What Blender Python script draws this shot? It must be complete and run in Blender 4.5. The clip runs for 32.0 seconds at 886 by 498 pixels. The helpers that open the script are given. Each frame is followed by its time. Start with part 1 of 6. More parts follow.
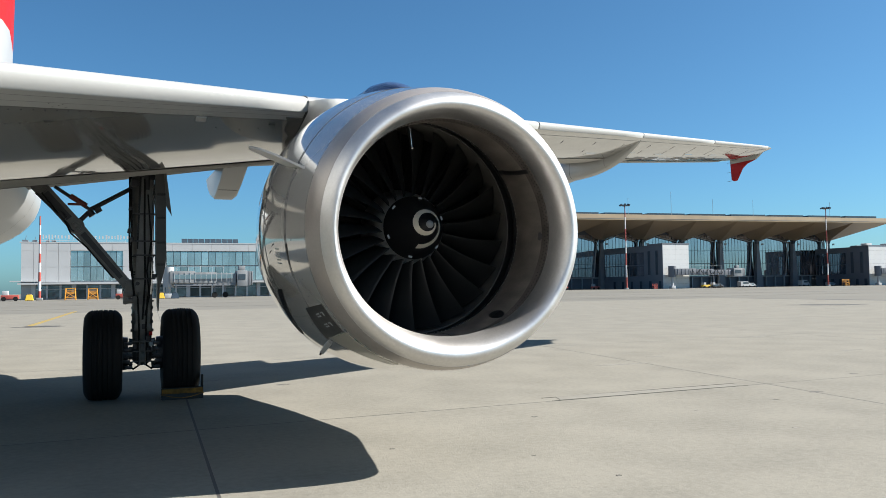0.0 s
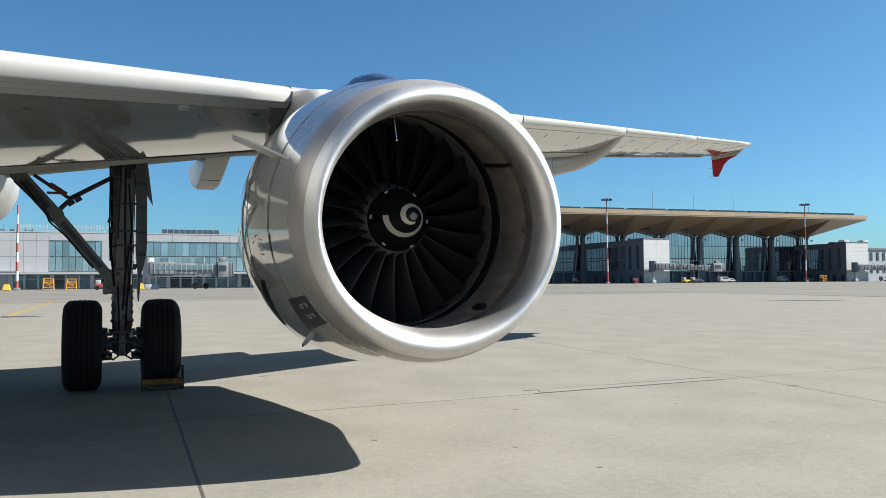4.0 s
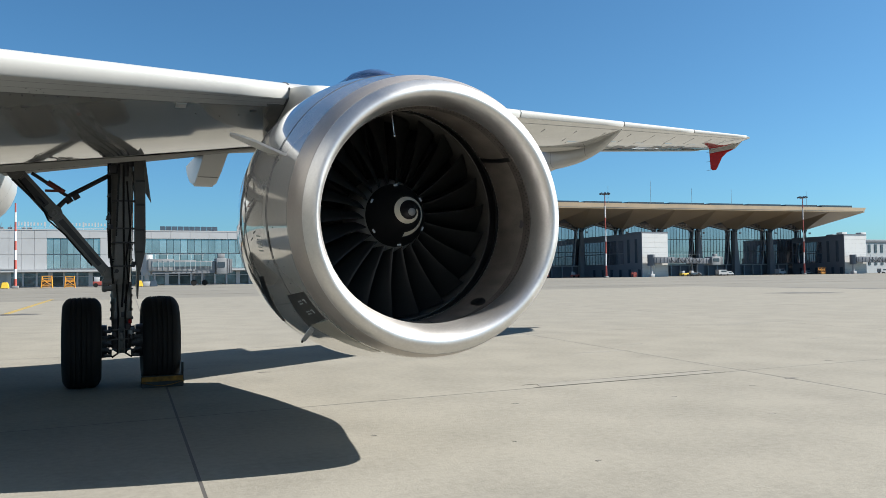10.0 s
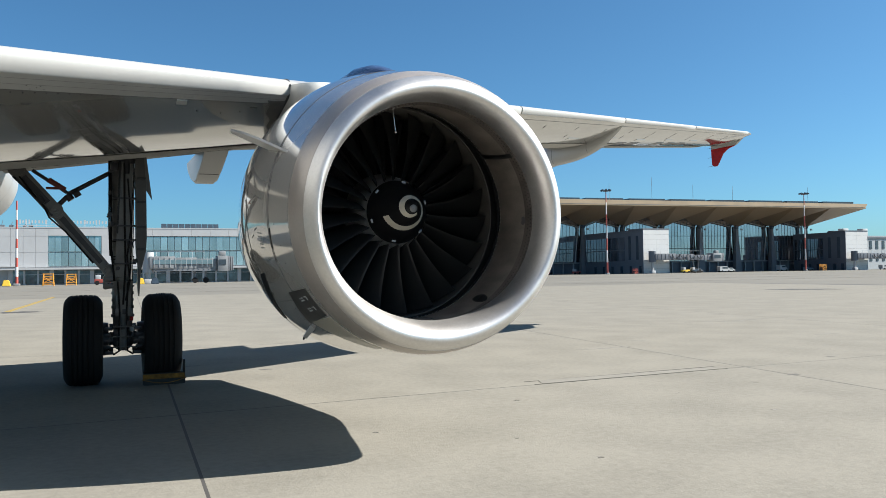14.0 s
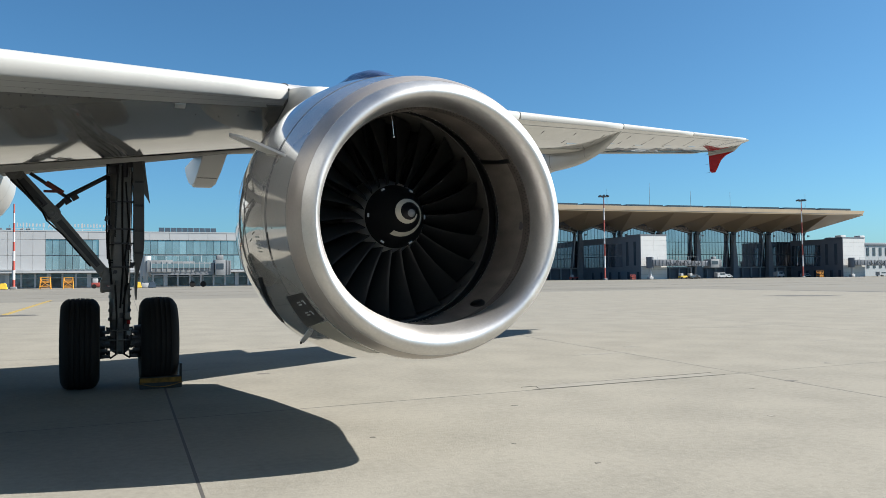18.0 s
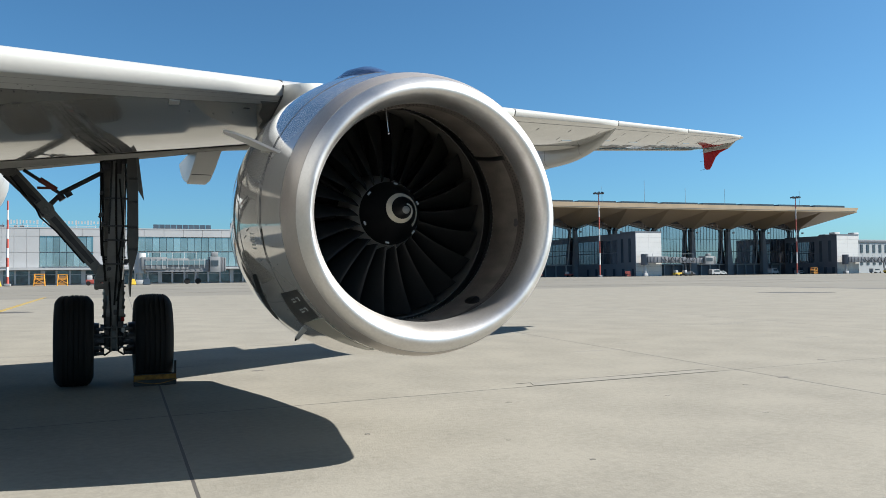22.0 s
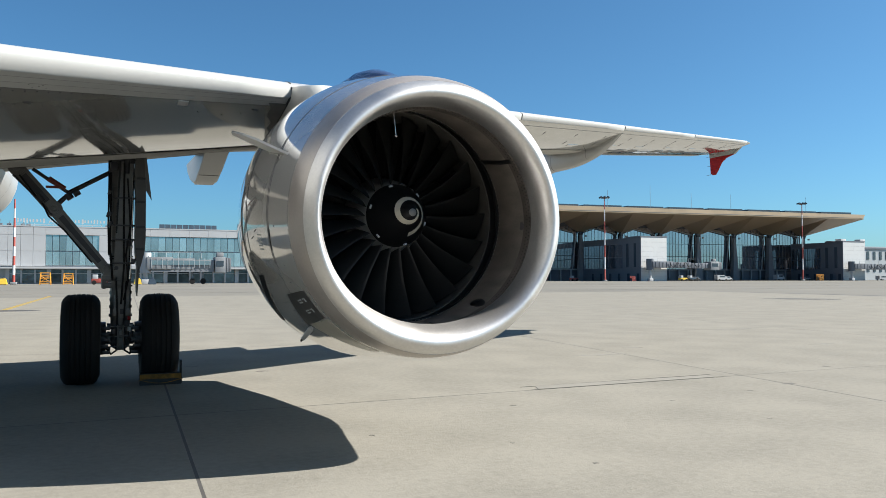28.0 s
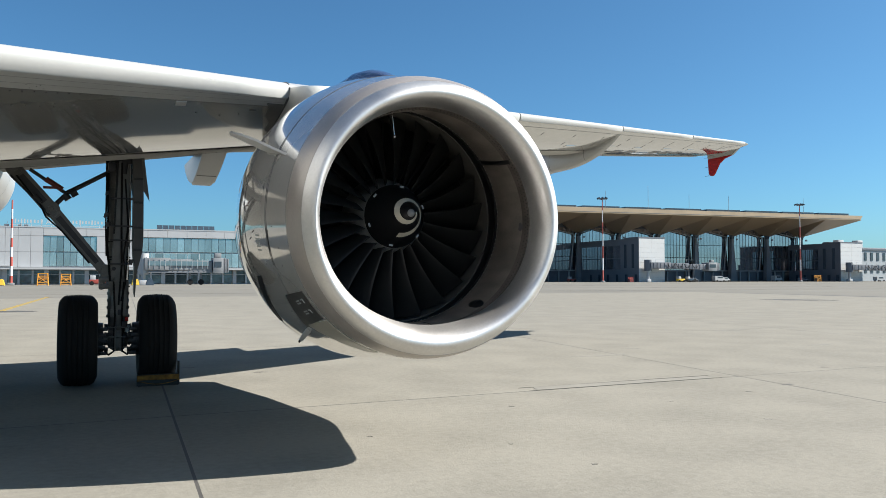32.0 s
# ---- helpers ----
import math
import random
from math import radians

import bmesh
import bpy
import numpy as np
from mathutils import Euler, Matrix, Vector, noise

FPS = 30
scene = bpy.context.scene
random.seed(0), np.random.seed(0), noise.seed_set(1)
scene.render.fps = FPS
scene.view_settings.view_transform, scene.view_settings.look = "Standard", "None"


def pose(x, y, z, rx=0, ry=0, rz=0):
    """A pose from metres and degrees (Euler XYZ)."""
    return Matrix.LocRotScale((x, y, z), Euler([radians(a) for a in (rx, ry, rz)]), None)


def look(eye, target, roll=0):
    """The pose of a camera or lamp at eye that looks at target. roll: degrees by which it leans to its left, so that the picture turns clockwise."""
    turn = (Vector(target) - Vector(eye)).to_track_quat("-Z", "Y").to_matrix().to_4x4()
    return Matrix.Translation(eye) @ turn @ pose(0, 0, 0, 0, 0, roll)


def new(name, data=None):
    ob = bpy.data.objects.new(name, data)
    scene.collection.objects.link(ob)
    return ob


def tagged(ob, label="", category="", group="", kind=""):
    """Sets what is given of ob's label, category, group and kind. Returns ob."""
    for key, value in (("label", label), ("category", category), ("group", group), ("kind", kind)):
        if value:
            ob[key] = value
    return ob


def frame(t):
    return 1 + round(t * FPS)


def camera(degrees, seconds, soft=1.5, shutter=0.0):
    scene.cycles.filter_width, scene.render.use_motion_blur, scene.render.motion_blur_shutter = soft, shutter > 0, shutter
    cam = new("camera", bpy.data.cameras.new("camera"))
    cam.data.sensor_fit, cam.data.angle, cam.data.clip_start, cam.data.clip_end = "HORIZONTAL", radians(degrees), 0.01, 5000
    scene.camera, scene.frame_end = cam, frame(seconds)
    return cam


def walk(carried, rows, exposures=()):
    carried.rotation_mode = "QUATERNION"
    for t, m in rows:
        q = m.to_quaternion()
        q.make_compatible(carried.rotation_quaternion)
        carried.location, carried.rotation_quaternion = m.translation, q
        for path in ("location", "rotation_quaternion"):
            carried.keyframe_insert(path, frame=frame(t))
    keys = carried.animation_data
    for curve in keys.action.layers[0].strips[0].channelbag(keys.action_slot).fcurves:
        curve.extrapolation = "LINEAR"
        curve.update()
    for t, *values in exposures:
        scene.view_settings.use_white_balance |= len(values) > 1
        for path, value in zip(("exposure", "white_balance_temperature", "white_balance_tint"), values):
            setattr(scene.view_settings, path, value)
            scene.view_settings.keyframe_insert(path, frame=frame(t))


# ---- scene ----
LENS = 57.859
# seconds, camera place in metres, heading, tilt and lean in degrees
ROWS = [
    (0, -2.261, -0.002, 1.348, 22.160, 2.784, -0.813),
    (0.5, -2.264, -0.006, 1.345, 22.136, 2.945, -0.669),
    (1, -2.268, -0.009, 1.344, 21.942, 3.031, -0.470),
    (1.5, -2.265, 0.013, 1.345, 22.150, 2.794, -0.449),
    (2, -2.253, 0.049, 1.345, 22.551, 2.551, -0.303),
    (2.5, -2.250, 0.042, 1.344, 23.075, 2.584, -0.243),
    (3, -2.244, 0.040, 1.344, 23.204, 2.610, -0.318),
    (3.5, -2.268, 0.004, 1.343, 23.318, 2.502, -0.332),
    (5.5, -2.275, 0.000, 1.340, 23.652, 1.708, -0.473),
    (6, -2.271, 0.000, 1.339, 23.628, 1.802, -0.458),
    (6.5, -2.272, -0.004, 1.342, 23.657, 1.922, -0.476),
    (7, -2.275, -0.002, 1.342, 23.662, 1.860, -0.467),
    (7.5, -2.269, 0.010, 1.338, 23.715, 1.860, -0.464),
    (8, -2.274, 0.002, 1.341, 23.769, 1.732, -0.444),
    (8.5, -2.276, -0.005, 1.339, 23.774, 1.729, -0.372),
    (9, -2.276, 0.000, 1.341, 23.719, 1.834, -0.393),
    (9.5, -2.279, -0.008, 1.345, 23.604, 1.944, -0.534),
    (10, -2.277, -0.013, 1.344, 23.533, 1.916, -0.767),
    (10.5, -2.273, -0.001, 1.342, 23.553, 1.804, -0.791),
    (11, -2.273, -0.007, 1.341, 23.527, 1.778, -0.845),
    (11.5, -2.278, -0.014, 1.339, 23.509, 1.762, -0.743),
    (12, -2.278, -0.010, 1.340, 23.455, 1.757, -0.749),
    (12.5, -2.279, -0.006, 1.341, 23.456, 1.782, -0.679),
    (13, -2.275, -0.007, 1.342, 23.422, 1.800, -0.670),
    (13.5, -2.278, -0.007, 1.341, 23.377, 1.794, -0.748),
    (14, -2.275, 0.002, 1.341, 23.453, 1.705, -0.870),
    (14.5, -2.276, -0.003, 1.340, 23.503, 1.670, -0.889),
    (16.5, -2.278, -0.003, 1.338, 23.555, 1.831, -0.643),
    (17, -2.275, 0.002, 1.340, 23.564, 1.946, -0.589),
    (17.5, -2.282, -0.006, 1.340, 23.556, 2.002, -0.581),
    (18, -2.276, 0.002, 1.339, 23.619, 2.061, -0.629),
    (18.5, -2.276, 0.007, 1.340, 23.581, 2.017, -0.607),
    (19, -2.280, -0.006, 1.338, 23.606, 1.971, -0.523),
    (19.5, -2.281, -0.004, 1.337, 23.494, 1.944, -0.487),
    (20, -2.279, -0.004, 1.338, 23.473, 1.921, -0.436),
    (20.5, -2.273, 0.007, 1.338, 23.711, 1.878, -0.495),
    (21, -2.275, -0.004, 1.340, 23.872, 1.906, -0.508),
    (21.5, -2.275, 0.002, 1.339, 24.007, 1.854, -0.551),
    (22, -2.272, 0.002, 1.338, 23.964, 1.837, -0.637),
    (22.5, -2.271, 0.006, 1.337, 23.951, 1.912, -0.708),
    (23, -2.273, 0.001, 1.338, 23.786, 1.982, -0.711),
    (23.5, -2.277, -0.007, 1.339, 23.810, 2.040, -0.716),
    (24, -2.276, -0.003, 1.339, 23.873, 2.091, -0.577),
    (24.5, -2.282, -0.007, 1.336, 23.885, 2.121, -0.354),
    (25, -2.285, -0.014, 1.338, 23.923, 2.112, -0.220),
    (25.5, -2.288, -0.011, 1.340, 23.823, 2.075, -0.064),
    (27.5, -2.287, -0.019, 1.338, 23.590, 1.967, -0.032),
    (28, -2.290, -0.018, 1.337, 23.607, 2.034, -0.043),
    (28.5, -2.288, -0.014, 1.336, 23.632, 2.103, 0.084),
    (29, -2.291, -0.018, 1.339, 23.704, 2.225, 0.073),
    (29.5, -2.288, -0.020, 1.339, 23.681, 2.305, 0.022),
    (30, -2.288, -0.023, 1.335, 23.697, 2.216, -0.026),
    (30.5, -2.289, -0.015, 1.334, 23.791, 2.041, -0.018),
    (31, -2.291, -0.003, 1.335, 23.825, 2.037, -0.049),
    (31.5, -2.291, -0.003, 1.335, 23.829, 2.056, -0.112),
    (32, -2.288, -0.005, 1.336, 23.749, 2.098, -0.030),
]


def held(x, y, z, heading, tilt, lean):
    h, p = radians(heading), radians(tilt)
    way = Vector((math.sin(h) * math.cos(p), math.cos(h) * math.cos(p), math.sin(p)))
    return look((x, y, z), Vector((x, y, z)) + way * 10, lean)


cam = camera(LENS, 32.0, soft=0.7)
walk(cam, [(t, held(*row)) for t, *row in ROWS])

# ---- sky, sun, exposure ----
SUN = Vector((1.112, -0.375, 1.0)).normalized()
world = bpy.data.worlds.new("sky")
scene.world = world
world.use_nodes = True
wt = world.node_tree
wt.nodes.clear()
sky = wt.nodes.new("ShaderNodeTexSky")
sky.sky_type = "NISHITA"
sky.sun_disc = False
sky.sun_elevation = math.asin(SUN.z)
sky.sun_rotation = math.atan2(SUN.x, SUN.y)
sky.air_density, sky.dust_density, sky.ozone_density = 0.8, 0.9, 3.2
bg = wt.nodes.new("ShaderNodeBackground")
bg.inputs["Strength"].default_value = 0.05
wout = wt.nodes.new("ShaderNodeOutputWorld")
tint = wt.nodes.new("ShaderNodeVectorMath")
tint.operation = "MULTIPLY"
tint.inputs[1].default_value = (0.525, 0.90, 1.035)
wt.links.new(sky.outputs[0], tint.inputs[0])
wt.links.new(tint.outputs[0], bg.inputs[0])
wt.links.new(bg.outputs[0], wout.inputs[0])
sun = new("sun", bpy.data.lights.new("sun", "SUN"))
sun.data.energy, sun.data.angle, sun.data.color = 5.0, radians(0.53), (1.0, 0.955, 0.88)
sun.matrix_basis = look(SUN * 60, (0, 0, 0))
scene.view_settings.exposure = 1.4

# ---- materials ----


def material(name, color, rough=0.5, metal=0.0, coat=0.0, vary=0.15, scale=3.0, bump=0.0, bump_scale=60.0,
             rvary=0.1, stretch=(1, 1, 1), random_part=0.0, speck=0.0, coat_rough=0.04, spec=0.5, bump_detail=4):
    """Principled surface with blotches at two scales, uneven gloss and fine relief."""
    m = bpy.data.materials.new(name)
    m.use_nodes = True
    nt = m.node_tree
    b = nt.nodes["Principled BSDF"]
    n = nt.nodes.new
    link = nt.links.new
    tc, mp = n("ShaderNodeTexCoord"), n("ShaderNodeMapping")
    mp.inputs["Scale"].default_value = stretch
    link(tc.outputs["Object"], mp.inputs[0])
    big, fine = n("ShaderNodeTexNoise"), n("ShaderNodeTexNoise")
    big.inputs["Scale"].default_value, big.inputs["Detail"].default_value = scale, 6
    fine.inputs["Scale"].default_value, fine.inputs["Detail"].default_value = scale * 17, 3
    link(mp.outputs[0], big.inputs["Vector"])
    link(mp.outputs[0], fine.inputs["Vector"])
    mix = n("ShaderNodeMath")
    mix.operation = "MULTIPLY_ADD"
    mix.inputs[1].default_value = 0.35 + speck
    link(fine.outputs[0], mix.inputs[0])
    link(big.outputs[0], mix.inputs[2])
    ramp = n("ShaderNodeMapRange")
    ramp.inputs["From Min"].default_value, ramp.inputs["From Max"].default_value = 0.4, 1.0
    ramp.inputs["To Min"].default_value, ramp.inputs["To Max"].default_value = 1 - vary, 1 + vary
    link(mix.outputs[0], ramp.inputs[0])
    last = ramp.outputs[0]
    if random_part:
        oi, rr, mul = n("ShaderNodeObjectInfo"), n("ShaderNodeMapRange"), n("ShaderNodeMath")
        rr.inputs["To Min"].default_value, rr.inputs["To Max"].default_value = 1 - random_part, 1 + random_part
        link(oi.outputs["Random"], rr.inputs[0])
        mul.operation = "MULTIPLY"
        link(last, mul.inputs[0])
        link(rr.outputs[0], mul.inputs[1])
        last = mul.outputs[0]
    col = n("ShaderNodeVectorMath")
    col.operation = "SCALE"
    col.inputs[0].default_value = color
    link(last, col.inputs["Scale"])
    link(col.outputs[0], b.inputs["Base Color"])
    rg = n("ShaderNodeMapRange")
    rg.inputs["To Min"].default_value, rg.inputs["To Max"].default_value = max(rough - rvary, 0.02), min(rough + rvary, 1)
    link(big.outputs[0], rg.inputs[0])
    link(rg.outputs[0], b.inputs["Roughness"])
    b.inputs["Metallic"].default_value = metal
    b.inputs["Coat Weight"].default_value = coat
    b.inputs["Specular IOR Level"].default_value = spec
    b.inputs["Coat Roughness"].default_value = coat_rough
    if bump:
        bt, bn = n("ShaderNodeTexNoise"), n("ShaderNodeBump")
        bt.inputs["Scale"].default_value, bt.inputs["Detail"].default_value = bump_scale, bump_detail
        link(mp.outputs[0], bt.inputs["Vector"])
        bn.inputs["Strength"].default_value, bn.inputs["Distance"].default_value = bump, 0.02
        link(bt.outputs[0], bn.inputs["Height"])
        link(bn.outputs[0], b.inputs["Normal"])
    return m


WHITE_PAINT = material("white_paint", (0.37, 0.37, 0.36), 0.36, coat=0.15, vary=0.04, scale=1.2, rvary=0.05)
GREY_PAINT = material("grey_wing_paint", (0.54, 0.53, 0.50), 0.12, metal=0.6, coat=1.0, vary=0.06, scale=0.8, rvary=0.04, coat_rough=0.02)
COWL_PAINT = material("silver_cowl_paint", (0.60, 0.58, 0.555), 0.08, metal=0.5, coat=1.0, vary=0.07, scale=2.0, rvary=0.04, coat_rough=0.02, bump=0.03, bump_scale=4.5, bump_detail=1)
LIP_METAL = material("brushed_aluminium", (0.66, 0.645, 0.63), 0.46, metal=1.0, vary=0.13, scale=3.0, bump=0.05, bump_scale=160, rvary=0.12, speck=0.1)
LIP_BROWN = material("stained_aluminium", (0.43, 0.39, 0.36), 0.36, metal=0.55, vary=0.16, scale=3.0, bump=0.05, bump_scale=160, rvary=0.08)
LINER = material("inlet_liner", (0.172, 0.149, 0.130), 0.5, metal=0.3, vary=0.5, scale=9.0, rvary=0.12, stretch=(1, 0.3, 1))
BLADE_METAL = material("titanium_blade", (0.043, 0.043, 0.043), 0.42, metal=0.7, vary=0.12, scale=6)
PLATFORM = material("platform_metal", (0.55, 0.55, 0.54), 0.38, metal=0.8, vary=0.1, scale=8)
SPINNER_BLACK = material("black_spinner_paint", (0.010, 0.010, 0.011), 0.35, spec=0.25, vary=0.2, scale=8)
SPIRAL_WHITE = material("cream_spiral_paint", (0.55, 0.51, 0.42), 0.5, vary=0.12, scale=20)
GEAR_PAINT = material("grey_gear_paint", (0.15, 0.148, 0.143), 0.42, metal=0.2, vary=0.25, scale=8)
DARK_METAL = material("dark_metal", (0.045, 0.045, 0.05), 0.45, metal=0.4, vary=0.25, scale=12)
STEEL = material("bright_steel", (0.6, 0.6, 0.62), 0.2, metal=1.0, vary=0.06, scale=10)
RUBBER = material("black_rubber", (0.012, 0.012, 0.0125), 0.8, spec=0.2, vary=0.25, scale=9, bump=0.15, bump_scale=90)
RED_PAINT = material("red_paint", (0.33, 0.012, 0.012), 0.5, spec=0.15, vary=0.1, scale=3)
# blue of the reflected sky, painted on the silver pylon's front
SKY_MIRROR_BLUE = material("dark_blue_paint", (0.06, 0.085, 0.17), 0.2, coat=0.9, vary=0.1, scale=3)
YELLOW_WORN = material("worn_yellow_paint", (0.17, 0.085, 0.014), 0.65, spec=0.2, vary=0.85, scale=12)
YELLOW_LINE = material("yellow_road_paint", (0.26, 0.18, 0.04), 0.7, vary=0.3, scale=4)
SEAL = material("panel_seam", (0.05, 0.05, 0.052), 0.5, vary=0.2, scale=15)
CONCRETE = material("apron_concrete", (0.161, 0.153, 0.132), 0.9, spec=0.12, vary=0.2, scale=0.9, bump=0.2, bump_scale=45, random_part=0.012, speck=0.35)
FAR_CONCRETE = material("far_apron_concrete", (0.146, 0.140, 0.124), 0.9, spec=0.12, vary=0.14, scale=0.05, bump=0.1, bump_scale=5)
JOINT = material("joint_sealant", (0.05, 0.047, 0.044), 0.8, vary=0.3, scale=4)
CHIP = material("dark_stain", (0.085, 0.078, 0.07), 0.8, vary=0.4, scale=20)
CLADDING = material("white_cladding", (0.36, 0.37, 0.38), 0.55, vary=0.05, scale=0.3)
GREY_CLADDING = material("grey_cladding", (0.11, 0.12, 0.14), 0.5, vary=0.1, scale=0.3)
BRONZE = material("bronze_roof_cladding", (0.37, 0.275, 0.175), 0.42, metal=0.3, vary=0.07, scale=0.2)
COLUMN = material("grey_column", (0.17, 0.18, 0.195), 0.6, vary=0.08, scale=0.3)
GLASS = material("blue_facade_glass", (0.40, 0.41, 0.46), 0.035, metal=0.9, vary=0.12, scale=0.12, rvary=0.03, random_part=0.10)
TEAL_GLASS = material("teal_facade_glass", (0.36, 0.46, 0.50), 0.1, metal=0.75, vary=0.25, scale=0.15, rvary=0.03, random_part=0.25)
WHITE_PANEL = material("white_gallery_panel", (0.52, 0.525, 0.52), 0.5, vary=0.05, scale=0.3)
MULLION = material("mullion_grey", (0.33, 0.355, 0.37), 0.5, vary=0.05, scale=0.5)
SOLAR = material("dark_skylight", (0.06, 0.08, 0.10), 0.2, metal=0.3, vary=0.2, scale=0.5)
MAST_WHITE = material("mast_white", (0.58, 0.58, 0.58), 0.5, vary=0.05, scale=1)
MAST_RED = material("mast_red", (0.32, 0.06, 0.045), 0.5, vary=0.08, scale=1)
ORANGE = material("orange_paint", (0.55, 0.24, 0.03), 0.5, vary=0.15, scale=2)
YELLOW = material("yellow_paint", (0.6, 0.4, 0.04), 0.5, vary=0.1, scale=2)

# ---- mesh helpers ----


def part(name, bm, mat, parent=None, label="", sharp=38.0):
    """Links a bmesh as one mesh object, with smooth faces and sharp creases."""
    bmesh.ops.recalc_face_normals(bm, faces=bm.faces)
    lim = radians(sharp)
    for f in bm.faces:
        f.smooth = True
    for e in bm.edges:
        if len(e.link_faces) == 2 and e.calc_face_angle(0) > lim:
            e.smooth = False
    me = bpy.data.meshes.new(name)
    bm.to_mesh(me)
    bm.free()
    me.materials.append(mat)
    ob = new(name, me)
    if parent:
        ob.parent = parent
    if label:
        ob["label"] = label
    return ob


def share(ob, m, parent=None):
    """Another object on the same mesh."""
    o = new(ob.name.split(".")[0], ob.data)
    o.parent = parent if parent else ob.parent
    o.matrix_basis = m
    for k in ("label",):
        if k in ob:
            o[k] = ob[k]
    return o


def thing(name, label, category, group="", kind="", at=(0, 0, 0)):
    ob = new(name)
    ob.location = at
    ob.empty_display_size = 0.2
    return tagged(ob, label, category, group, kind)


def box(bm, c, s, rz=0.0, rx=0.0, ry=0.0, bevel=0.0):
    m = Matrix.Translation(c) @ Euler((rx, ry, rz)).to_matrix().to_4x4() @ Matrix.Diagonal((s[0], s[1], s[2], 1))
    r = bmesh.ops.create_cube(bm, size=1.0, matrix=m)
    if bevel:
        es = list({e for v in r["verts"] for e in v.link_edges})
        bmesh.ops.bevel(bm, geom=es, offset=bevel, segments=2, affect="EDGES", profile=0.6)
    return bm


def solid(bm, corners):
    """A closed six-sided body from eight corners: four below, four above."""
    v = [bm.verts.new(c) for c in corners]
    for q in ((3, 2, 1, 0), (4, 5, 6, 7), (0, 1, 5, 4), (1, 2, 6, 5), (2, 3, 7, 6), (3, 0, 4, 7)):
        bm.faces.new([v[i] for i in q])
    return bm


def tube(bm, a, b, r0, r1=None, seg=16, bevel=0.0):
    a, b = Vector(a), Vector(b)
    d = b - a
    r1 = r0 if r1 is None else r1
    m = Matrix.Translation((a + b) / 2) @ d.to_track_quat("Z", "Y").to_matrix().to_4x4()
    r = bmesh.ops.create_cone(bm, cap_ends=True, segments=seg, radius1=r0, radius2=r1, depth=d.length, matrix=m)
    return bm


def pipe(bm, pts, r, seg=8):
    for a, b in zip(pts, pts[1:]):
        tube(bm, a, b, r, r, seg)
    for p in pts[1:-1]:
        bmesh.ops.create_uvsphere(bm, u_segments=seg, v_segments=max(4, seg // 2), radius=r * 1.02, matrix=Matrix.Translation(p))
    return bm


def revolve(bm, profile, seg=96, centre=lambda y: (0.0, 0.0), close=False, swell=lambda r, a, y: r):
    """Turns (y, r) pairs round the Y axis; swell makes the section depend on the angle."""
    rings = []
    for y, r in profile:
        cx, cz = centre(y)
        ring = []
        for i in range(seg):
            a = 2 * math.pi * i / seg
            k = swell(r, a, y)
            ring.append(bm.verts.new((cx + k * math.cos(a), y, cz + k * math.sin(a))))
        rings.append(ring)
    pairs = list(zip(rings, rings[1:])) + ([(rings[-1], rings[0])] if close else [])
    for a, b in pairs:
        for i in range(seg):
            j = (i + 1) % seg
            bm.faces.new((a[i], a[j], b[j], b[i]))
    return rings


def loft(bm, rings, caps=True):
    vs = [[bm.verts.new(p) for p in r] for r in rings]
    n = len(vs[0])
    for a, b in zip(vs, vs[1:]):
        for i in range(n):
            j = (i + 1) % n
            bm.faces.new((a[i], a[j], b[j], b[i]))
    if caps:
        bm.faces.new(vs[0][::-1])
        bm.faces.new(vs[-1])
    return vs



def skin(bm, fn, nu, nv, lift):
    """A thin closed sheet over fn(u, v, h), u and v in 0..1, from h = 0 to lift."""
    g = [[[bm.verts.new(fn(i / nu, j / nv, h)) for j in range(nv + 1)] for i in range(nu + 1)] for h in (-lift, lift)]
    for k in (0, 1):
        for i in range(nu):
            for j in range(nv):
                bm.faces.new((g[k][i][j], g[k][i + 1][j], g[k][i + 1][j + 1], g[k][i][j + 1]))
    lo, hi = g
    rim = [(i, 0) for i in range(nu)] + [(nu, j) for j in range(nv)] + [(i, nv) for i in range(nu, 0, -1)] + [(0, j) for j in range(nv, 0, -1)]
    for a, b in zip(rim, rim[1:] + rim[:1]):
        bm.faces.new((lo[a[0]][a[1]], lo[b[0]][b[1]], hi[b[0]][b[1]], hi[a[0]][a[1]]))
    return bm


def lerp_table(tab, x):
    for (x0, y0), (x1, y1) in zip(tab, tab[1:]):
        if x <= x1:
            return y0 + (y1 - y0) * (x - x0) / (x1 - x0)
    return tab[-1][1]


# ---- apron ----
bm = bmesh.new()
bmesh.ops.create_grid(bm, x_segments=8, y_segments=8, size=2600, matrix=Matrix.Translation((0, 600, -0.03)))
ground = part("ground", bm, FAR_CONCRETE)
tagged(ground, "pale sunlit concrete airport apron reaching the horizon", "ground", kind="structure")


def seam_x(k, y):
    """The k-th joint line along the aircraft, as x at the distance y."""
    lean = {0: 0.037, 1: 0.115}.get(k, 0.037 if k < 0 else 0.15)
    x0 = {0: -1.54, 1: 5.78}.get(k, -1.54 + 7.5 * k if k < 0 else 5.72 + 7.6 * (k - 1))
    return x0 + lean * (y - 8.0)


def seam_y(k, x):
    return 8.22 + 7.5 * k + 0.027 * (x + 1.54)


bm = bmesh.new()
solid(bm, [(-40, -16, -0.028), (45, -16, -0.028), (52, 60, -0.028), (-38, 60, -0.028), (-40, -16, -0.0007), (45, -16, -0.0007), (52, 60, -0.0007), (-38, 60, -0.0007)])
part("joint_bed", bm, JOINT, ground, "dark sealant in the joints")


